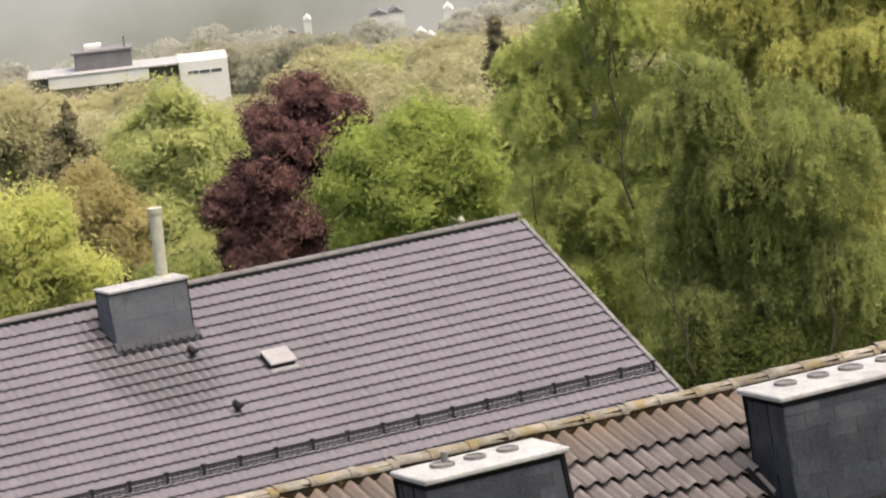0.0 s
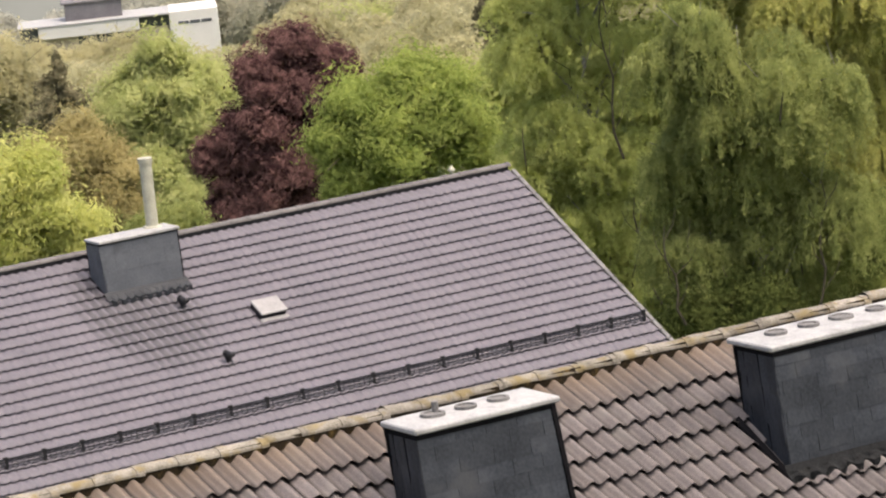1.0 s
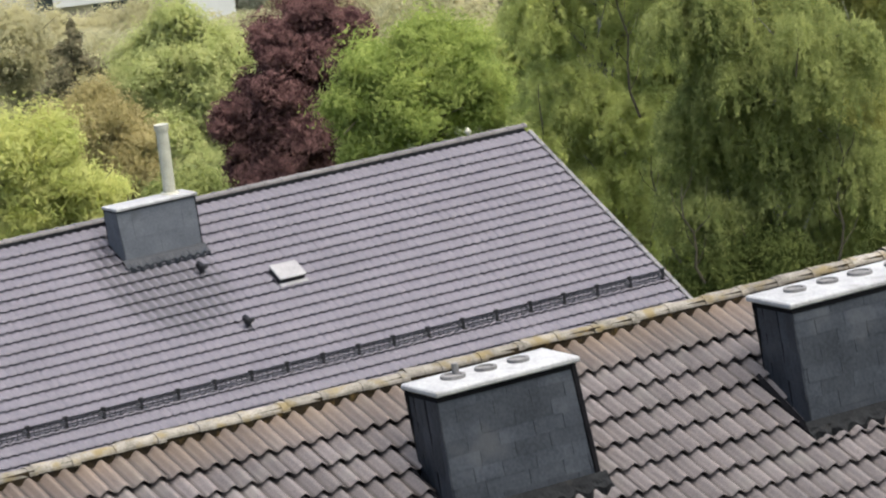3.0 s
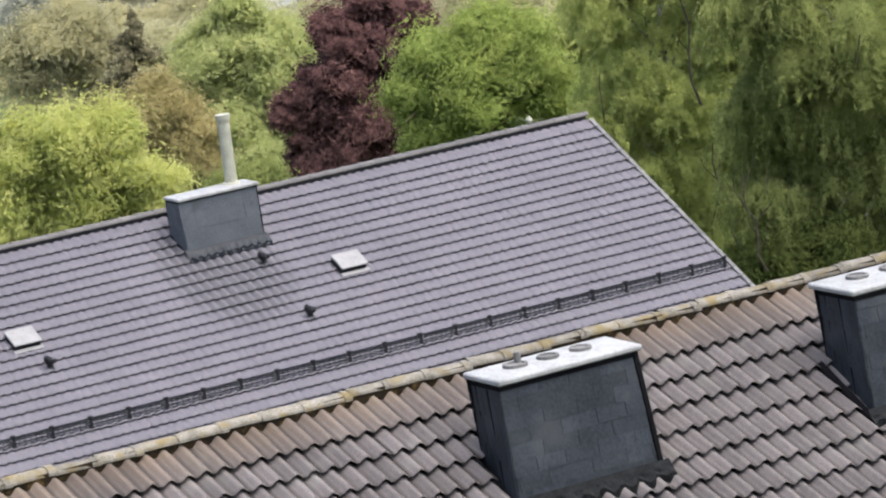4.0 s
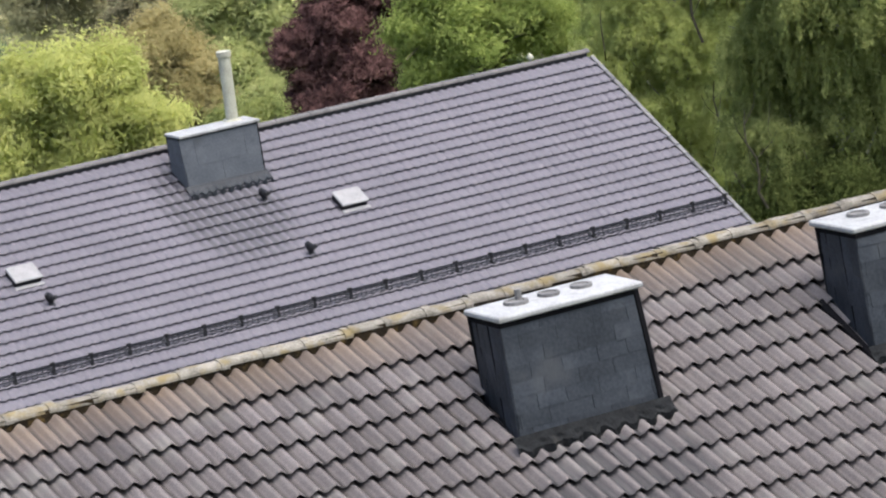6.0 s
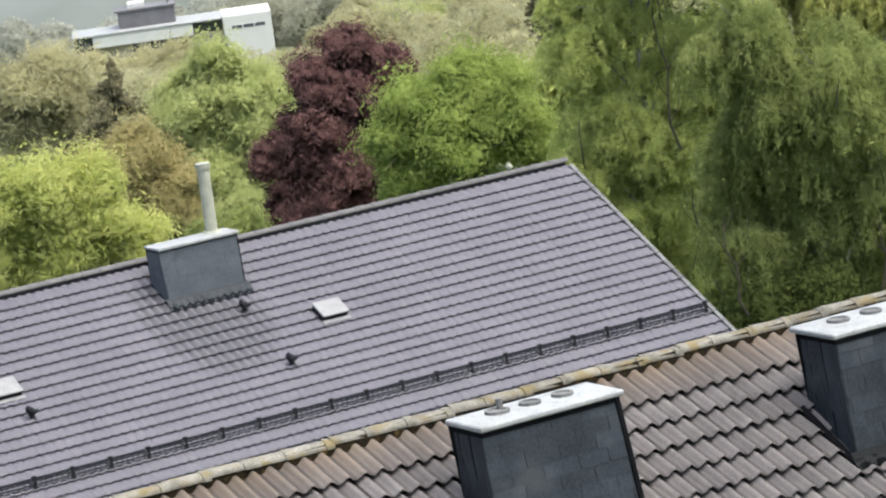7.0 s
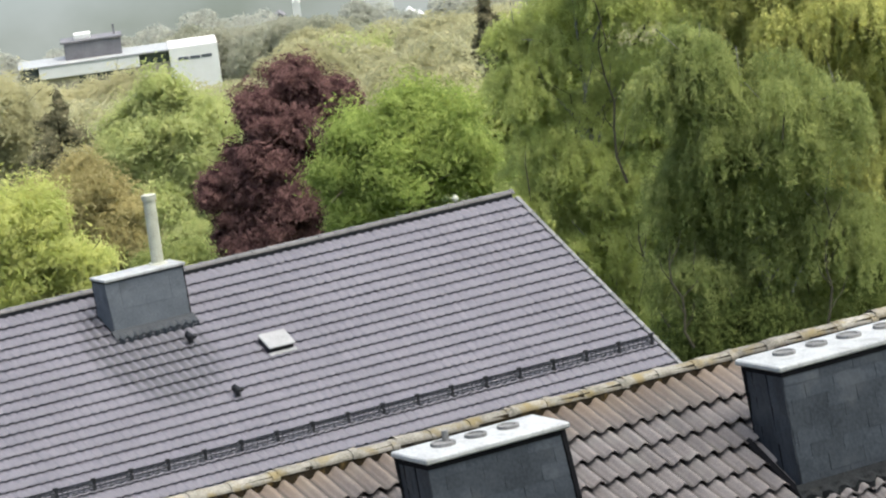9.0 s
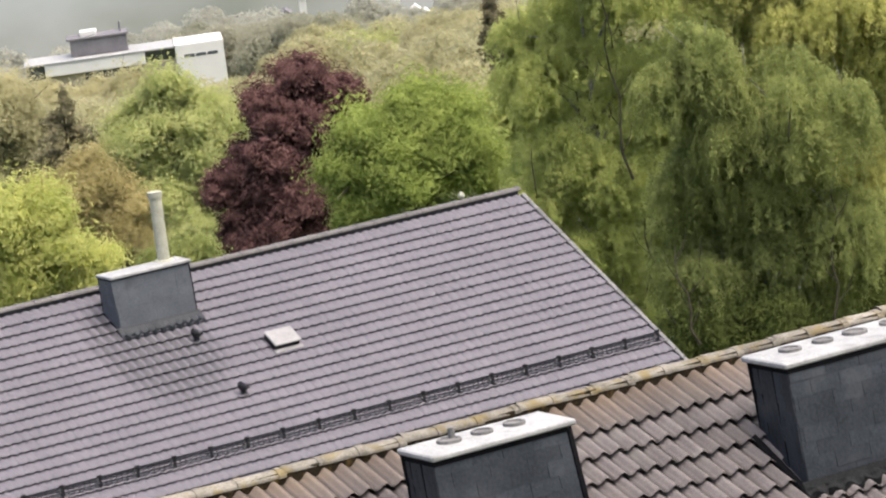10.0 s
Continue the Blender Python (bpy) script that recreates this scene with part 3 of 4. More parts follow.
vent_pipe(40.72, 4.05)
vent_pipe(40.70, 2.2)
vent_pipe(35.15, 3.7)


def ridge_vent():
    ob = tagged(new("ridge_vent"), "small pale metal cowl on the grey ridge", "roof vent")
    part("stem", tube(bmesh.new(), [(48.42, 79.28, -3.93), (48.42, 79.28, -3.72)], [0.04, 0.03], 10), STEEL, ob)
    part("hood", tube(bmesh.new(), [(48.42, 79.28, -3.78), (48.42, 79.28, -3.74), (48.42, 79.28, -3.67)], [0.07, 0.07, 0.02], 10), STEEL, ob)


ridge_vent()


def snow_guard(u0, u1, s, step):
    ob = tagged(new("snow_guard"), "dark metal snow guard along the grey tile roof", "snow guard")
    n = round((u1 - u0) / step)
    post = bmesh.new()
    box(post, -0.03, 0.03, -0.035, 0.0, -0.02, 0.25, 0.004)
    box(post, -0.07, 0.03, -0.04, -0.005, 0.215, 0.255, 0.004)
    box(post, -0.03, 0.075, -0.04, -0.005, -0.02, 0.03, 0.004)
    box(post, -0.018, 0.018, -0.012, 0.09, 0.19, 0.212, 0.004)
    hexa(post, [(-0.018, 0.0, 0.01), (0.018, 0.0, 0.01), (0.018, 0.22, 0.13), (-0.018, 0.22, 0.13)], [(-0.018, 0.0, 0.03), (0.018, 0.0, 0.03), (0.018, 0.22, 0.15), (-0.018, 0.22, 0.15)])
    first = None
    for i in range(n + 1):
        p = FAR.at(u0 + i * step, s, 0.05)
        if first is None:
            first = part("bracket", post, DARK_METAL, ob)
        else:
            first = new("bracket", first.data)
            first.parent = ob
        first.matrix_local = Matrix.Translation(p)
    grid = bmesh.new()
    for h, t in ((0.0, 0.032), (0.085, 0.014), (0.145, 0.014), (0.205, 0.018)):
        box(grid, 0.0, step, -0.012, 0.012, h - t, h + t)
    for k in range(1, 7):
        x = k * step / 7
        box(grid, x - 0.008, x + 0.008, -0.006, 0.006, 0.0, 0.205)
    me = None
    for i in range(n):
        p = FAR.at(u0 + i * step, s, 0.05)
        if me is None:
            g = part("grid", grid, STEEL_DARK, ob)
            me = g.data
        else:
            g = new("grid", me)
            g.parent = ob
        g.matrix_local = Matrix.Translation(p + Vector((0, -0.014, 0)))


snow_guard(49.66 - 0.812 * 33, 49.66, 5.58, 0.812)


# ---- the white building in the valley ----
def white_building():
    ob = tagged(new("office_building"), "white flat-roofed building with grey rooftop plant", "building")
    D = 480.0
    mid = 27.34
    c = spot(mid, D)
    side = Vector((math.cos(radians(mid)), -math.sin(radians(mid)), 0))
    back = Vector((math.sin(radians(mid)), math.cos(radians(mid)), 0))
    turn = Matrix(((side.x, back.x, 0, c.x), (side.y, back.y, 0, c.y), (0, 0, 1, 0), (0, 0, 0, 1)))

    def w(az):
        return D * math.tan(radians(az - mid))

    def h(elev):
        return EYE + D * math.tan(radians(elev))

    zr, base = h(-7.26), c.z - 1
    left, right = w(26.06), w(28.62)

    def block(name, x0, x1, y0, y1, z0, z1, m, label="", parent=ob, bevel=0.05):
        return part(name, box(bmesh.new(), x0, x1, y0, y1, z0, z1, bevel), m, parent, label)

    block("lower_storey", left + 0.9, w(27.98), 1.2, 6, base, zr - 1.35, BEIGE_WALL, "beige lower storeys")
    block("right_wing", w(27.99), right, 0.0, 6.5, base, zr + 0.25, WHITE_PANEL, "white end wing")
    block("fascia", left + 2.0, w(27.60), 0.0, 6, zr - 1.3, zr, WHITE_PANEL, "white roof fascia")
    block("corner_glazing", left, left + 1.96, 0.6, 6, zr - 1.6, zr - 0.15, DARK_GLASS)
    block("recess", w(27.60), w(27.985), 1.4, 6, zr - 1.3, zr - 0.1, DARK_GLASS)
    block("roof_slab", left - 0.2, w(27.985), -0.1, 6.2, zr, zr + 0.2, CAP, "pale roof slab", bevel=0.03)
    for i in range(6):
        x0 = left + 6.2 + i * 1.0
        win = block("window", x0, x0 + 0.85, 1.12, 1.25, zr - 2.3, zr - 1.42, DARK_GLASS)
    for i in range(3):
        x0 = w(28.10) + i * 1.25
        block("window", x0, x0 + 1.15, -0.06, 0.1, zr - 1.22, zr - 0.85, DARK_GLASS)
    for i in range(7):
        x0 = left + 4.2 + i * 1.0
        block("parapet_panel", x0, x0 + 0.8, 0.9, 1.15, zr - 4.1, zr - 3.4, WHITE_PANEL if i % 3 else BEIGE_WALL)
    plant = block("rooftop_plant", w(26.66), w(27.40), 2, 5, zr + 0.2, zr + 2.0, GREY_PLANT, "grey rooftop plant room")
    block("lid", w(26.62), w(27.42), 1.8, 5.2, zr + 2.0, zr + 2.25, GREY_PLANT, parent=plant)
    block("hood", w(26.80), w(27.02), 2.6, 4.4, zr + 2.25, zr + 2.8, WHITE_PANEL, parent=plant)
    block("mast", w(27.31), w(27.335), 3, 3.2, zr + 2.25, zr + 3.4, GREY_PLANT, parent=plant)
    ob.matrix_world = turn


white_building()


def far_house_white(az, dist, top, wide, tall, gable):
    ob = tagged(new("far_house"), "small white house on the misty valley side", "house", "white houses in the distance")
    p = spot(az, dist)
    z1 = EYE + dist * math.tan(radians(top))
    bm = box(bmesh.new(), -wide / 2, wide / 2, 0, 8, z1 - tall - 12, z1 - gable)
    part("wall", bm, WHITE_PANEL, ob)
    bm = bmesh.new()
    vs = [bm.verts.new(q) for q in ((-wide / 2, -0.2, z1 - gable), (wide / 2, -0.2, z1 - gable), (0, -0.2, z1), (-wide / 2, 8.2, z1 - gable), (wide / 2, 8.2, z1 - gable), (0, 8.2, z1))]
    for f in ((0, 1, 2), (3, 5, 4), (0, 3, 4, 1), (0, 2, 5, 3), (1, 4, 5, 2)):
        bm.faces.new([vs[i] for i in f])
    part("gable_roof", bm, WHITE_PANEL if gable > wide * 0.4 else GREY_PLANT, ob)
    ob.matrix_world = Matrix.Translation((p.x, p.y, 0)) @ pose(0, 0, 0, 0, 0, -az)


far_house_white(29.70, 1300, -6.82, 2.2, 5.0, 1.2)
far_house_white(31.14, 1300, -7.14, 5.0, 3.0, 2.2)
far_house_white(31.26, 1310, -7.2, 3.4, 2.5, 1.5)
far_house_white(30.85, 1290, -6.82, 4.5, 3.0, 1.6)
far_house_white(31.52, 1290, -6.86, 3.0, 4.0, 1.4)
far_house_white(30.62, 1300, -6.84, 6.0, 2.2, 1.4)
far_house_white(29.47, 1280, -6.97, 3.6, 2.0, 1.2)


# ---- trees ----
def leaf_cloud(name, centres, normals, size, material, rg, stretch=1.0, down=0.0, spread=0.8):
    """One slim leaf at each centre, turned about its normal."""
    n = len(centres)
    nm = normals + rg.normal(0, spread, (n, 3))
    nm /= np.linalg.norm(nm, axis=1)[:, None] + 1e-9
    up = rg.normal(0, 1, (n, 3))
    up[:, 2] -= down
    a = np.cross(nm, up)
    a /= np.linalg.norm(a, axis=1)[:, None] + 1e-9
    b = np.cross(a, nm)
    s = size * rg.uniform(0.6, 1.4, n)[:, None]
    pts = np.stack([centres - a * s * 0.36 - b * s * stretch * 0.5, centres + a * s * 0.36 - b * s * stretch * 0.3, centres + b * s * stretch + nm * s * 0.2], 1).reshape(-1, 3)
    return bulk_mesh(name, pts, np.arange(n * 3).reshape(-1, 3), material)


def masses_of(dist, rows):
    """Crown masses: centre and radius, from compass direction, height angle and metres; each stands a little nearer or farther."""
    out = []
    for k, (az, el, r) in enumerate(rows):
        d = dist + 0.45 * r * math.sin(k * 2.4)
        out.append((np.array([d * math.sin(radians(az)), d * math.cos(radians(az)), EYE + d * math.tan(radians(el))]), r))
    return out


def trunk_and_limbs(ob, base, masses, radius, bark, twigs, rg):
    top = max(c[2] + 0.5 * r for c, r in masses)
    mx = sum(c[0] for c, r in masses) / len(masses)
    my = sum(c[1] for c, r in masses) / len(masses)
    line = [Vector((base[0], base[1], base[2] - 0.3)), Vector((base[0] * 0.5 + mx * 0.5 + 0.1, base[1] * 0.5 + my * 0.5, base[2] * 0.45 + top * 0.55)), Vector((mx, my, top - 0.4))]
    part("trunk", tube(bmesh.new(), line, [radius * 1.3, radius * 0.7, radius * 0.12], 10), bark, ob)
    for c, r in masses:
        b = Vector(c)
        f = min(max((c[2] - 1.1 * r - base[2]) / (top - base[2]), 0.15), 0.85)
        a = line[0].lerp(line[1], f * 1.8) if f < 0.55 else line[1].lerp(line[2], (f - 0.55) / 0.45)
        m = a.lerp(b, 0.55) + Vector((0, 0, 0.15 * (b - a).length))
        limb = part("limb", tube(bmesh.new(), [a, m, b], [radius * 0.45, radius * 0.28, radius * 0.1], 6), bark, ob)
        for _ in range(twigs):
            e = b + Vector(list(rg.normal(0, 0.55 * r, 3))) + Vector((0, 0, 0.3 * r))
            part("twig", tube(bmesh.new(), [m.lerp(b, rg.uniform(0.3, 1)), e], [radius * 0.12, 0.012], 5), bark, limb)


def broad_tree(label, dist, rows, leaves, seed, density=105, size=0.08, bark=None, clump=0.2, category="tree", twigs=2, soft=0.5, shaggy=0.22):
    """A leafy tree: masses broken into lobes, lobes into clumps, clumps into leaves, over trunk and limbs."""
    rg = np.random.default_rng(seed)
    masses = masses_of(dist, rows)
    x, y = sum(c[0] for c, r in masses) / len(masses), sum(c[1] for c, r in masses) / len(masses)
    base = Vector((x, y, ground_z(x, y)))
    ob = tagged(new(category), label, category)
    trunk_and_limbs(ob, base, masses, max(0.12, (masses[0][0][2] - base.z) * 0.02), bark or BARK, twigs, rg)
    cs, ns = [], []
    for c, r in masses:
        for _ in range(24):
            v = rg.normal(0, 1, 3)
            v /= np.linalg.norm(v)
            lr = r * rg.uniform(0.14, 0.42)
            lc = c + v * r * rg.uniform(0.35, 0.93) * np.array([1, 1, 0.95])
            k = int(density * lr * lr / (clump * 2.2) ** 2 * 0.6) + 4
            w = rg.normal(0, 1, (k, 3))
            w /= np.linalg.norm(w, axis=1)[:, None]
            w[:, 2] = np.where(w[:, 2] < -0.35, -w[:, 2], w[:, 2])
            cl = lc + w * (lr * rg.uniform(0.5, 1.3, k))[:, None]
            lv = cl[:, None, :] + rg.normal(0, clump, (k, 20, 3)) * np.array([1, 1, 0.7])
            lv += (rg.random((k, 1, 1)) < shaggy) * (0.6 * v + np.array([0, 0, 0.35]) + 0.5 * w[:, None, :]) * rg.uniform(0.1, 0.55, (k, 20, 1)) * min(r, 1.6) * 0.8
            nv = 0.45 * w[:, None, :] + 0.6 * v + (lv - cl[:, None, :]) / clump * 0.3 + np.array([-0.15, -0.25, 0.3])
            cs.append(lv.reshape(-1, 3))
            ns.append(nv.reshape(-1, 3))
    part("crown", leaf_cloud("crown", np.concatenate(cs), np.concatenate(ns), size, leaves, rg, 1.6, -0.5, soft), None, ob)
    return ob


def weeping_tree(label, dist, rows, leaves, seed, strands=240, size=0.05, hang=(0.4, 1.5), stems=()):
    """A birch whose thin leafy twigs hang in curtains from arching limbs."""
    rg = np.random.default_rng(seed)
    masses = masses_of(dist, rows)
    x, y = sum(c[0] for c, r in masses) / len(masses), sum(c[1] for c, r in masses) / len(masses)
    base = Vector((x, y, ground_z(x, y)))
    ob = tagged(new("birch"), label, "birch")
    trunk_and_limbs(ob, base, masses, 0.12, BIRCH_BARK, 3, rg)
    # slender stems seen through narrow openings in the foliage
    for az, lo, hi, lean in stems:
        pts = []
        for k in range(7):
            f = k / 6
            d = dist - 1.9 + 0.5 * f
            a = radians(az + lean * f + 0.05 * math.sin(k * 1.9 + az))
            pts.append(Vector((d * math.sin(a), d * math.cos(a), EYE + d * math.tan(radians(lo + (hi - lo) * f)))))
        stem = part("stem", tube(bmesh.new(), pts, [0.04, 0.038, 0.034, 0.03, 0.025, 0.02, 0.012], 6), TWIG_BARK, ob, "dark slender stem")
        for k in (1, 2, 3, 4, 5):
            side = 1 if k % 2 else -1
            e = pts[k] + Vector((side * rg.uniform(0.3, 0.7), -0.1, rg.uniform(0.5, 0.9)))
            part("twig", tube(bmesh.new(), [pts[k], pts[k].lerp(e, 0.5) + Vector((side * 0.1, 0, 0)), e], [0.016, 0.013, 0.007], 5), TWIG_BARK, stem)
    # thin bare boughs that show between the curtains on the open side
    open_side = Vector((-x, -y, 0)).normalized()
    for c, r in masses[::2]:
        a = Vector(c) + open_side * r * rg.uniform(0.5, 0.85) + Vector((rg.normal(0, 0.4 * r), 0, -rg.uniform(0.2, 0.8) * r))
        b = a + Vector((rg.normal(0, 0.2), 0, rg.uniform(0.5, 1.0)))
        e = b + Vector((rg.normal(0, 0.35), 0.3, rg.uniform(0.4, 0.8)))
        part("bough", tube(bmesh.new(), [a - open_side * 0.5 * r - Vector((0, 0, 0.5)), a, b, e], [0.03, 0.024, 0.016, 0.008], 5), TWIG_BARK, ob)
    cs, ns = [], []
    for c, r in masses:
        for _ in range(22):
            q = rg.normal(0, 1, 3)
            q /= np.linalg.norm(q)
            lr = r * rg.uniform(0.2, 0.5)
            lc = c + q * r * rg.uniform(0.3, 0.9) * np.array([1, 1, 0.9])
            n = int(strands * lr * 0.36)
            v = rg.normal(0, 1, (n, 3))
            v /= np.linalg.norm(v, axis=1)[:, None]
            v[:, 2] = np.abs(v[:, 2])
            root = lc + v * lr * rg.uniform(0.7, 1.1, n)[:, None] * np.array([1, 1, 0.7])
            length = rg.uniform(hang[0], hang[1], n) * (0.4 + 0.6 * np.linalg.norm(v[:, :2], axis=1))
            for j in range(n):
                m = int(length[j] * 34) + 5
                t = rg.uniform(0, 1, m)
                p = root[j] + np.stack([v[j, 0] * 0.3 * t, v[j, 1] * 0.3 * t, -t * length[j]], 1) + rg.normal(0, 0.05, (m, 3))
                cs.append(p)
                ns.append(np.tile(v[j] * 0.4 + q * 0.25 + np.array([-0.2, -0.3, 0.2]), (m, 1)))
    cs, ns = np.concatenate(cs), np.concatenate(ns)
    if stems:
        az, far = np.degrees(np.arctan2(cs[:, 0], cs[:, 1])), np.hypot(cs[:, 0], cs[:, 1])
        el = np.degrees(np.arctan2(cs[:, 2] - EYE, far))
        keep = np.ones(len(cs), bool)
        for a, lo, hi, lean in stems:
            f = np.clip((el - lo) / (hi - lo), 0, 1)
            off = np.abs(az - a - lean * f + 0.06 * np.sin(el * 9))
            inside = (el > lo) & (el < hi) & (off < 0.11 + 0.08 * np.sin(el * 13 + a)) & (far < dist + 1.0)
            keep &= ~inside | (rg.random(len(cs)) < 0.22)
        cs, ns = cs[keep], ns[keep]
    part("crown", leaf_cloud("crown", cs, ns, size, leaves, rg, 1.9, 1.6, 0.5), None, ob)
    return ob


def conifer(label, az, dist, width, top_el, seed, leaves):
    rg = np.random.default_rng(seed)
    base = spot(az, dist)
    top = EYE + dist * math.tan(radians(top_el))
    ob = tagged(new("conifer"), label, "conifer")
    part("trunk", tube(bmesh.new(), [(base.x, base.y, base.z - 0.3), (base.x, base.y, top - 0.1)], [0.25, 0.02], 8), BARK, ob)
    cs, ns = [], []
    h = top - base.z
    for k in range(260):
        f = rg.uniform(0, 1) ** 0.8
        z = top - f * h * 0.9
        r = (0.2 + f * width * 1.9) * rg.uniform(0.5, 1.1)
        r = min(r, width / 2 * 1.15)
        a = rg.uniform(0, math.tau)
        t = rg.uniform(0.1, 1, 60)
        pts = np.stack([base.x + r * t * math.cos(a), base.y + r * t * math.sin(a), z - 0.25 * r * t ** 2], 1) + rg.normal(0, 0.10, (60, 3))
        cs.append(pts)
        ns.append(np.tile(np.array([math.cos(a) * 0.5, math.sin(a) * 0.5, 0.8]), (60, 1)))
    part("crown", leaf_cloud("crown", np.concatenate(cs), np.concatenate(ns), 0.13, leaves, rg, 1.5), None, ob)
    return ob


broad_tree("lime-green leafing tree behind the grey roof", 118, [(25.85, -9.53, 1.42), (26.38, -10.03, 1.05), (25.13, -9.37, 1.34), (24.51, -9.66, 1.34), (25.56, -10.08, 1.34), (24.2, -10.1, 1.5), (24.9, -10.4, 1.3)], LEAF_LIME, 11)
broad_tree("bronze budding tree beyond the lime-green one", 150, [(26.58, -8.93, 1.04), (26.9, -9.29, 1.14), (26.12, -9.13, 1.04), (26.43, -9.6, 1.33), (27.08, -9.67, 0.85)], LEAF_OLIVE, 12)
conifer("dark fir among the leafing trees", 26.45, 195, 6.0, -7.64, 13, LEAF_DARK)
broad_tree("young light-green tree in front of the white building", 180, [(27.9, -8.1, 1.41), (27.39, -8.42, 1.4), (28.3, -8.42, 1.48), (27.62, -8.79, 2.05), (28.2, -8.92, 1.59), (27.83, -9.54, 1.82), (27.22, -9.11, 1.14)], LEAF_LIGHT, 14, 100, 0.105, clump=0.26)
broad_tree("copper beech with dark purple leaves", 160, [(29.5, -8.02, 0.92), (29.93, -8.2, 0.8), (29.08, -8.28, 0.95), (30.14, -8.2, 0.5), (29.62, -8.71, 1.2), (29.1, -8.85, 1.1), (28.68, -8.95, 0.85), (29.19, -9.25, 1.4), (28.42, -9.2, 0.75), (29.45, -9.5, 1.2), (28.9, -9.8, 1.15), (29.72, -9.2, 0.7), (28.5, -9.75, 0.8), (29.35, -10.1, 1.1), (28.75, -10.3, 1.0)], LEAF_BEECH, 15, 62, 0.095, twigs=4, clump=0.16, shaggy=0.42)
broad_tree("rounded bright-green maple behind the ridge", 128, [(30.89, -8.55, 1.0), (30.35, -8.79, 1.13), (31.37, -8.89, 1.17), (30.01, -9.19, 0.94), (31.69, -9.36, 0.97), (30.81, -9.35, 1.46), (30.1, -9.71, 0.81)], LEAF_MAPLE, 17, 100, 0.075, shaggy=0.32)
broad_tree("yellowish budding tree at the edge of the valley woods", 225, [(25.75, -7.89, 1.99), (25.98, -8.38, 1.57), (25.3, -8.01, 1.99)], LEAF_WOOD, 22, 130, 0.13, clump=0.35)
broad_tree("budding brownish tree below the white building", 300, [(26.35, -7.84, 1.6), (26.85, -7.86, 1.6), (27.3, -7.82, 1.5), (25.95, -7.95, 1.5), (26.6, -8.1, 1.7), (27.1, -8.2, 1.7)], LEAF_WOOD, 29, 120, 0.16, clump=0.42)
broad_tree("pale green tree in the valley woods", 260, [(30.38, -7.81, 1.71), (30.06, -8.03, 1.32), (30.64, -8.09, 1.48)], LEAF_LIGHT, 23, 130, 0.13, clump=0.35)
broad_tree("grey-green tree in the valley woods", 240, [(31.63, -7.75, 2.13), (31.29, -8.23, 1.82), (31.88, -8.22, 1.82), (32.22, -7.81, 1.52)], LEAF_WOOD, 24, 130, 0.13, clump=0.35)
weeping_tree("tall airy birch with pale trunk and fine leaves", 122, [(32.6, -8.36, 1.31), (33.26, -7.7, 1.54), (33.96, -7.26, 1.7), (33.61, -8.6, 1.47), (32.8, -9.33, 1.39), (33.64, -9.77, 1.47), (34.24, -8.15, 1.39), (33.13, -10.45, 1.16), (33.75, -10.94, 1.0), (32.41, -7.69, 0.85), (33.51, -6.56, 1.54), (32.9, -10.2, 1.2), (32.2, -9.9, 1.1), (33.3, -11.3, 1.0)], LEAF_AIRY, 18, 215, hang=(0.2, 0.8), stems=((33.62, -9.7, -7.6, -0.1), (33.95, -11.6, -10.2, -0.25)))
weeping_tree("large weeping birch with hanging curtains of leaves", 112, [(35.03, -9.1, 1.49), (34.45, -9.77, 1.2), (35.92, -9.03, 1.63), (35.52, -10.23, 1.77), (34.5, -10.87, 1.35), (34.7, -8.3, 1.4), (35.0, -11.5, 1.2), (36.35, -10.5, 1.3), (35.9, -11.3, 1.0)], LEAF_WEEP, 19, stems=((34.25, -11.9, -10.6, -0.2), (36.05, -11.9, -10.2, 0.15)))
weeping_tree("weeping birch with yellowish young leaves", 118, [(36.66, -9.68, 1.64), (36.96, -8.76, 1.64), (37.19, -7.77, 1.79), (37.55, -9.54, 1.79), (36.99, -6.74, 1.64), (37.1, -10.6, 1.5), (35.35, -8.04, 1.42), (36.24, -7.9, 1.63), (35.97, -6.79, 1.7), (35.15, -7.01, 1.42)], LEAF_BIRCH, 20)
broad_tree("small green tree behind the grey ridge", 126, [(27.45, -10.15, 0.8), (28.0, -10.35, 0.7), (27.85, -9.95, 0.45)], LEAF_WEEP, 27, 110, 0.075)
broad_tree("mid-green tree behind the birches", 150, [(32.4, -9.2, 2.2), (33.3, -10.2, 2.4), (34.2, -9.0, 2.4), (34.3, -11.0, 2.4), (33.0, -8.0, 2.2), (33.0, -11.4, 2.2), (34.75, -7.3, 2.2), (34.6, -6.5, 2.0)], LEAF_AIRY, 25, 50, 0.15, clump=0.28)
broad_tree("mid-green tree in the shade of the weeping birch", 146, [(35.2, -9.4, 2.4), (36.2, -10.0, 2.4), (37.2, -9.2, 2.4), (35.4, -11.2, 2.4), (36.8, -11.4, 2.4), (36.0, -8.0, 2.4), (37.2, -7.6, 2.2)], LEAF_WEEP, 26, 50, 0.15, clump=0.28)
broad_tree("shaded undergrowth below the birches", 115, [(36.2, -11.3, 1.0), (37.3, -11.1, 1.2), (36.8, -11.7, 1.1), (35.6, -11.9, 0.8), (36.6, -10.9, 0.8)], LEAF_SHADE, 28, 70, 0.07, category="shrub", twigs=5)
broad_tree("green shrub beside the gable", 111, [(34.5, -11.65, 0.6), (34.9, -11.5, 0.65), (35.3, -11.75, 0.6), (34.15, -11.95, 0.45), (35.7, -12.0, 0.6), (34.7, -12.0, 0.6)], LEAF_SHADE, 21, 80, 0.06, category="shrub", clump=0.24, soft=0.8)


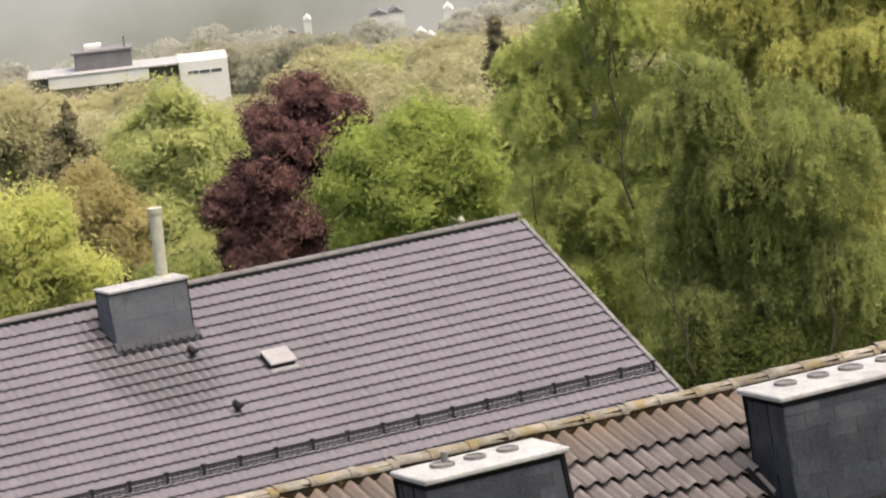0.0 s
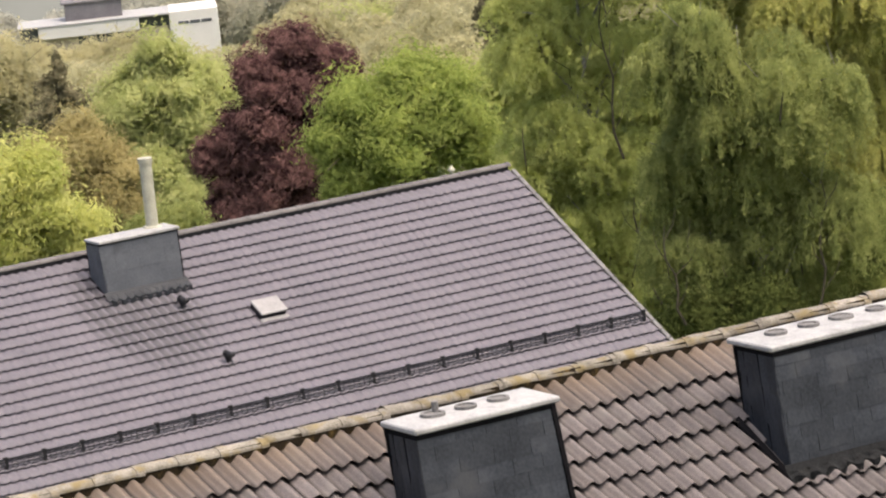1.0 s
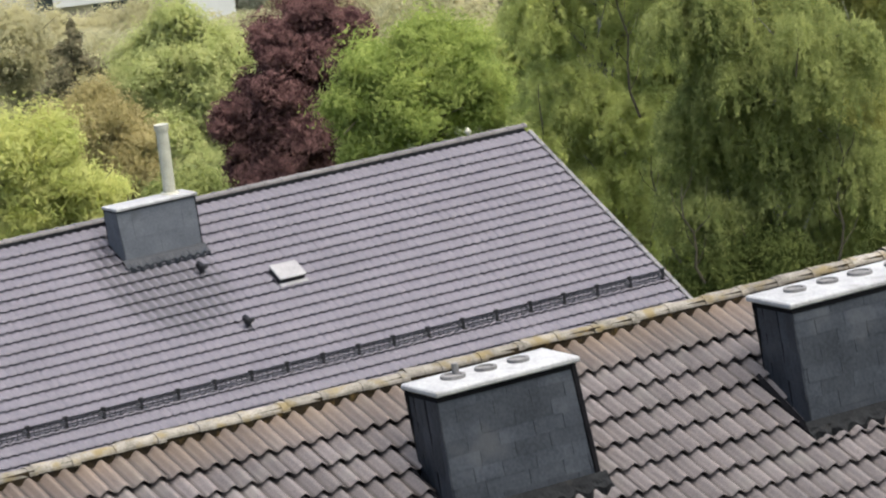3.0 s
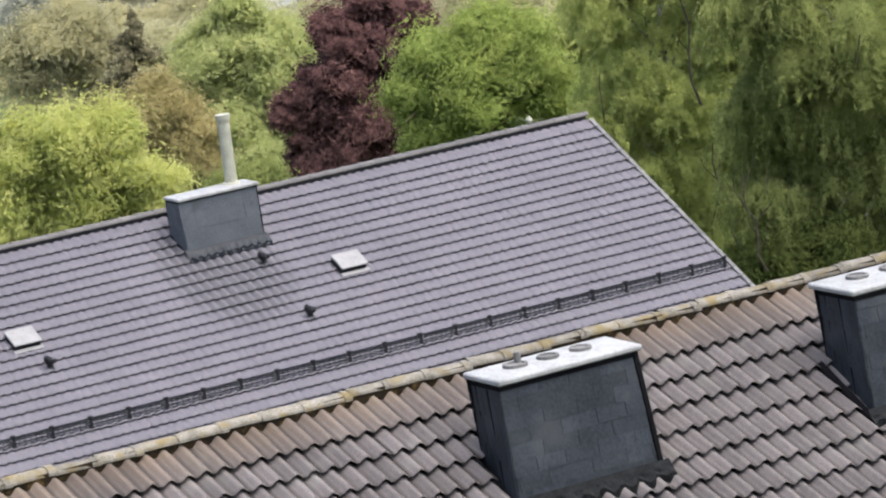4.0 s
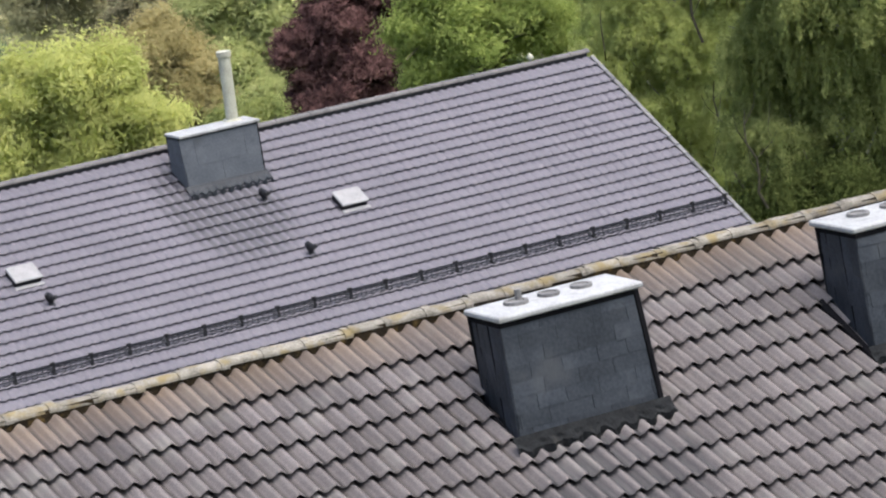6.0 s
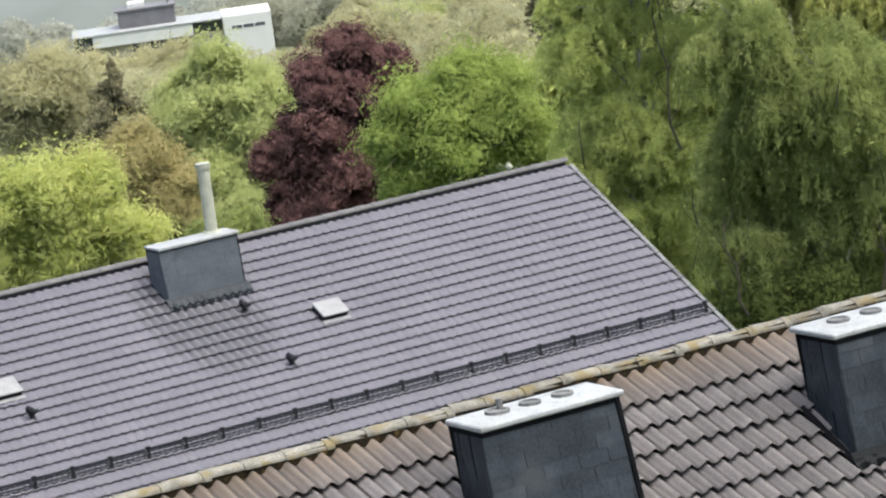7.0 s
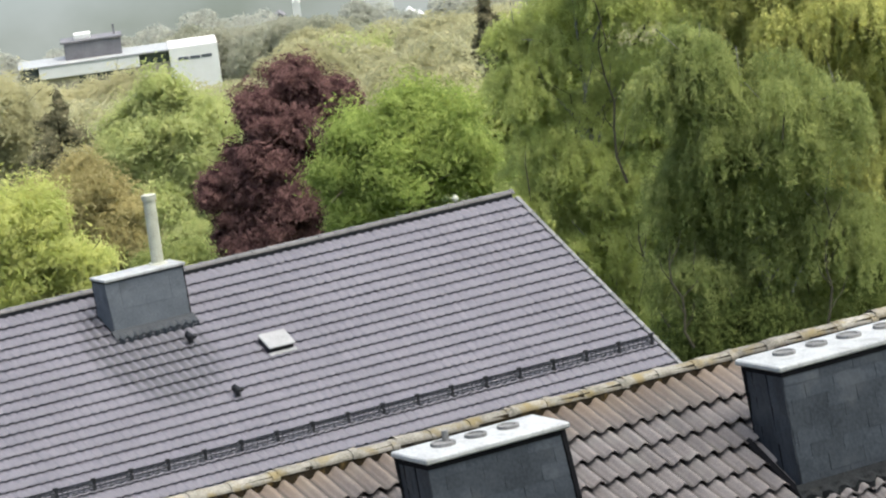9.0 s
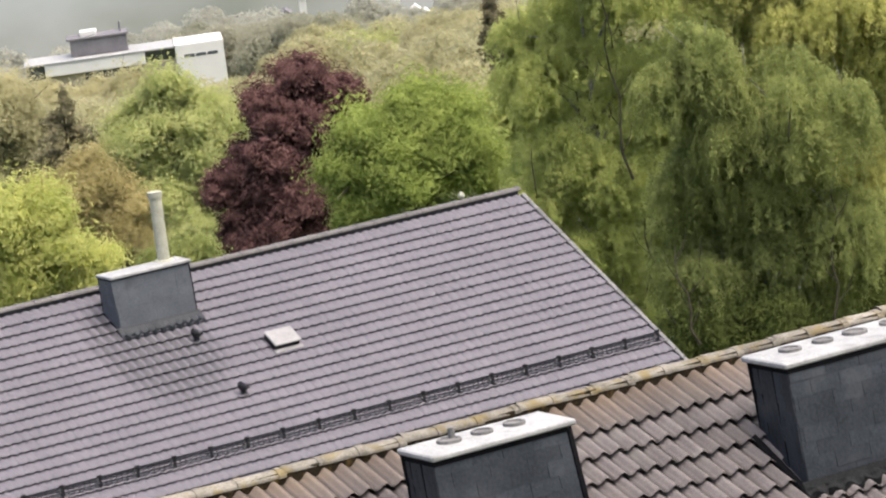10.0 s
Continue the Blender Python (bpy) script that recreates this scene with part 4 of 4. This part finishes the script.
def woods(label, seed, count, azs, dists, talls, radii, line, n_leaf, size, leaves):
    """Leafing woods: many crowns of leaf clumps, kept under a skyline of compass directions and height angles."""
    rg = np.random.default_rng(seed)
    cs, ns = [], []
    for k in range(count):
        az = rg.uniform(*azs)
        dist = rg.uniform(*dists)
        r = rg.uniform(*radii)
        wide = math.degrees(r / dist) * 1.15
        lim = 0.0
        for (a, ea), (b, eb) in zip(line, line[1:]):
            for q in (az - wide, az, az + wide):
                if a <= q <= b:
                    lim = min(lim, ea + (eb - ea) * (q - a) / (b - a))
        p = spot(az, dist)
        top = min(p.z + rg.uniform(*talls), EYE + dist * math.tan(radians(lim - rg.uniform(0, 0.1))))
        if top < p.z + 4:
            continue
        r = min(r, (top - p.z) * 0.6)
        for _ in range(9):
            v = rg.normal(0, 1, 3)
            v /= np.linalg.norm(v)
            c = np.array([p.x, p.y, top - r]) + v * r * 0.5
            n = n_leaf
            u = rg.normal(0, 1, (n, 3))
            u /= np.linalg.norm(u, axis=1)[:, None]
            u[:, 2] = np.where(u[:, 2] < -0.4, -u[:, 2], u[:, 2])
            cs.append(c + u * r * 0.5 * rg.uniform(0.8, 1.1, n)[:, None])
            ns.append(u + np.array([0, 0, 0.3]))
    me = leaf_cloud("far_woods", np.concatenate(cs), np.concatenate(ns), size, leaves, rg, 1.5, -0.3, 0.6)
    tagged(new("far_woods", me), label, "woods", kind="stuff")


woods("leafing spring woods down in the valley", 31, 130, (24.6, 34), (205, 440), (11, 18), (2.4, 4.4), ((22, -7.5), (25.3, -7.45), (26.0, -7.62), (27.9, -7.62), (28.62, -7.75), (28.72, -7.15), (29.36, -7.12), (30.1, -7.15), (30.6, -7.05), (30.95, -7.32), (31.35, -7.32), (31.6, -7.12), (32.2, -7.2), (34, -7.0), (38, -7.0)), 400, 0.20, LEAF_WOOD)
woods("woods beyond the white building, haze in the leaf colour", 32, 80, (27.5, 33), (520, 640), (12, 19), (3.5, 7.0), ((26, -7.4), (27.4, -7.1), (27.75, -6.9), (28.3, -6.72), (28.8, -6.85), (29.4, -7.0), (30.0, -7.0), (30.5, -6.92), (30.95, -7.24), (31.35, -7.24), (31.6, -7.05), (33.5, -7.0)), 400, 0.30, LEAF_HAZE)
woods("woods on the far valley side, mist in the leaf colour", 34, 60, (23.5, 33), (820, 1050), (10, 17), (5.0, 9.0), ((22, -6.75), (24.5, -6.7), (25.4, -6.75), (26.1, -6.95), (27.0, -7.0), (28.0, -6.7), (29.4, -6.85), (30.4, -6.75), (31.0, -6.95), (31.6, -6.8), (34, -6.7)), 330, 0.5, LEAF_MIST)
conifer("dark narrow fir in the valley woods", 32.1, 215, 3.0, -7.08, 33, LEAF_DARK)

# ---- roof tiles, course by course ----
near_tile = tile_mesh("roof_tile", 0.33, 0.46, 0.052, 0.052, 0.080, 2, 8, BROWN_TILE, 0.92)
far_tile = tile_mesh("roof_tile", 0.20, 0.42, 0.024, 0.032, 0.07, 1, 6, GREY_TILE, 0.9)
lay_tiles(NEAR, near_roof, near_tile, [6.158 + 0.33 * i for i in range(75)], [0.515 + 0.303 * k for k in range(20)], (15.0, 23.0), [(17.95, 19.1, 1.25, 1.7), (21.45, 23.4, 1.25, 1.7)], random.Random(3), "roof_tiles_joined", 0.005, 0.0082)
lay_tiles(FAR, far_roof, far_tile, [49.72 - 0.2 * i for i in range(138)], [0.44 + 0.306 * k for k in range(26)], (40.0, 49.8), [(39.4, 41.0, 1.0, 1.45)], random.Random(4), "roof_tiles_joined", 0.0008)

# pale verge pieces along the gable of the grey roof, one to a course
verge = box(bmesh.new(), -0.05, 0.05, 0.0, 0.30, -0.04, 0.095, 0.012)
verge_me = bpy.data.meshes.new("verge_tile")
verge.to_mesh(verge_me)
verge.free()
verge_me.materials.append(VERGE)
for k in range(26):
    ob = new("verge_tile", verge_me)
    ob.parent, ob.matrix_local = far_roof, Matrix.Translation(FAR.at(49.84, 0.44 + 0.306 * k)) @ FAR.turn()
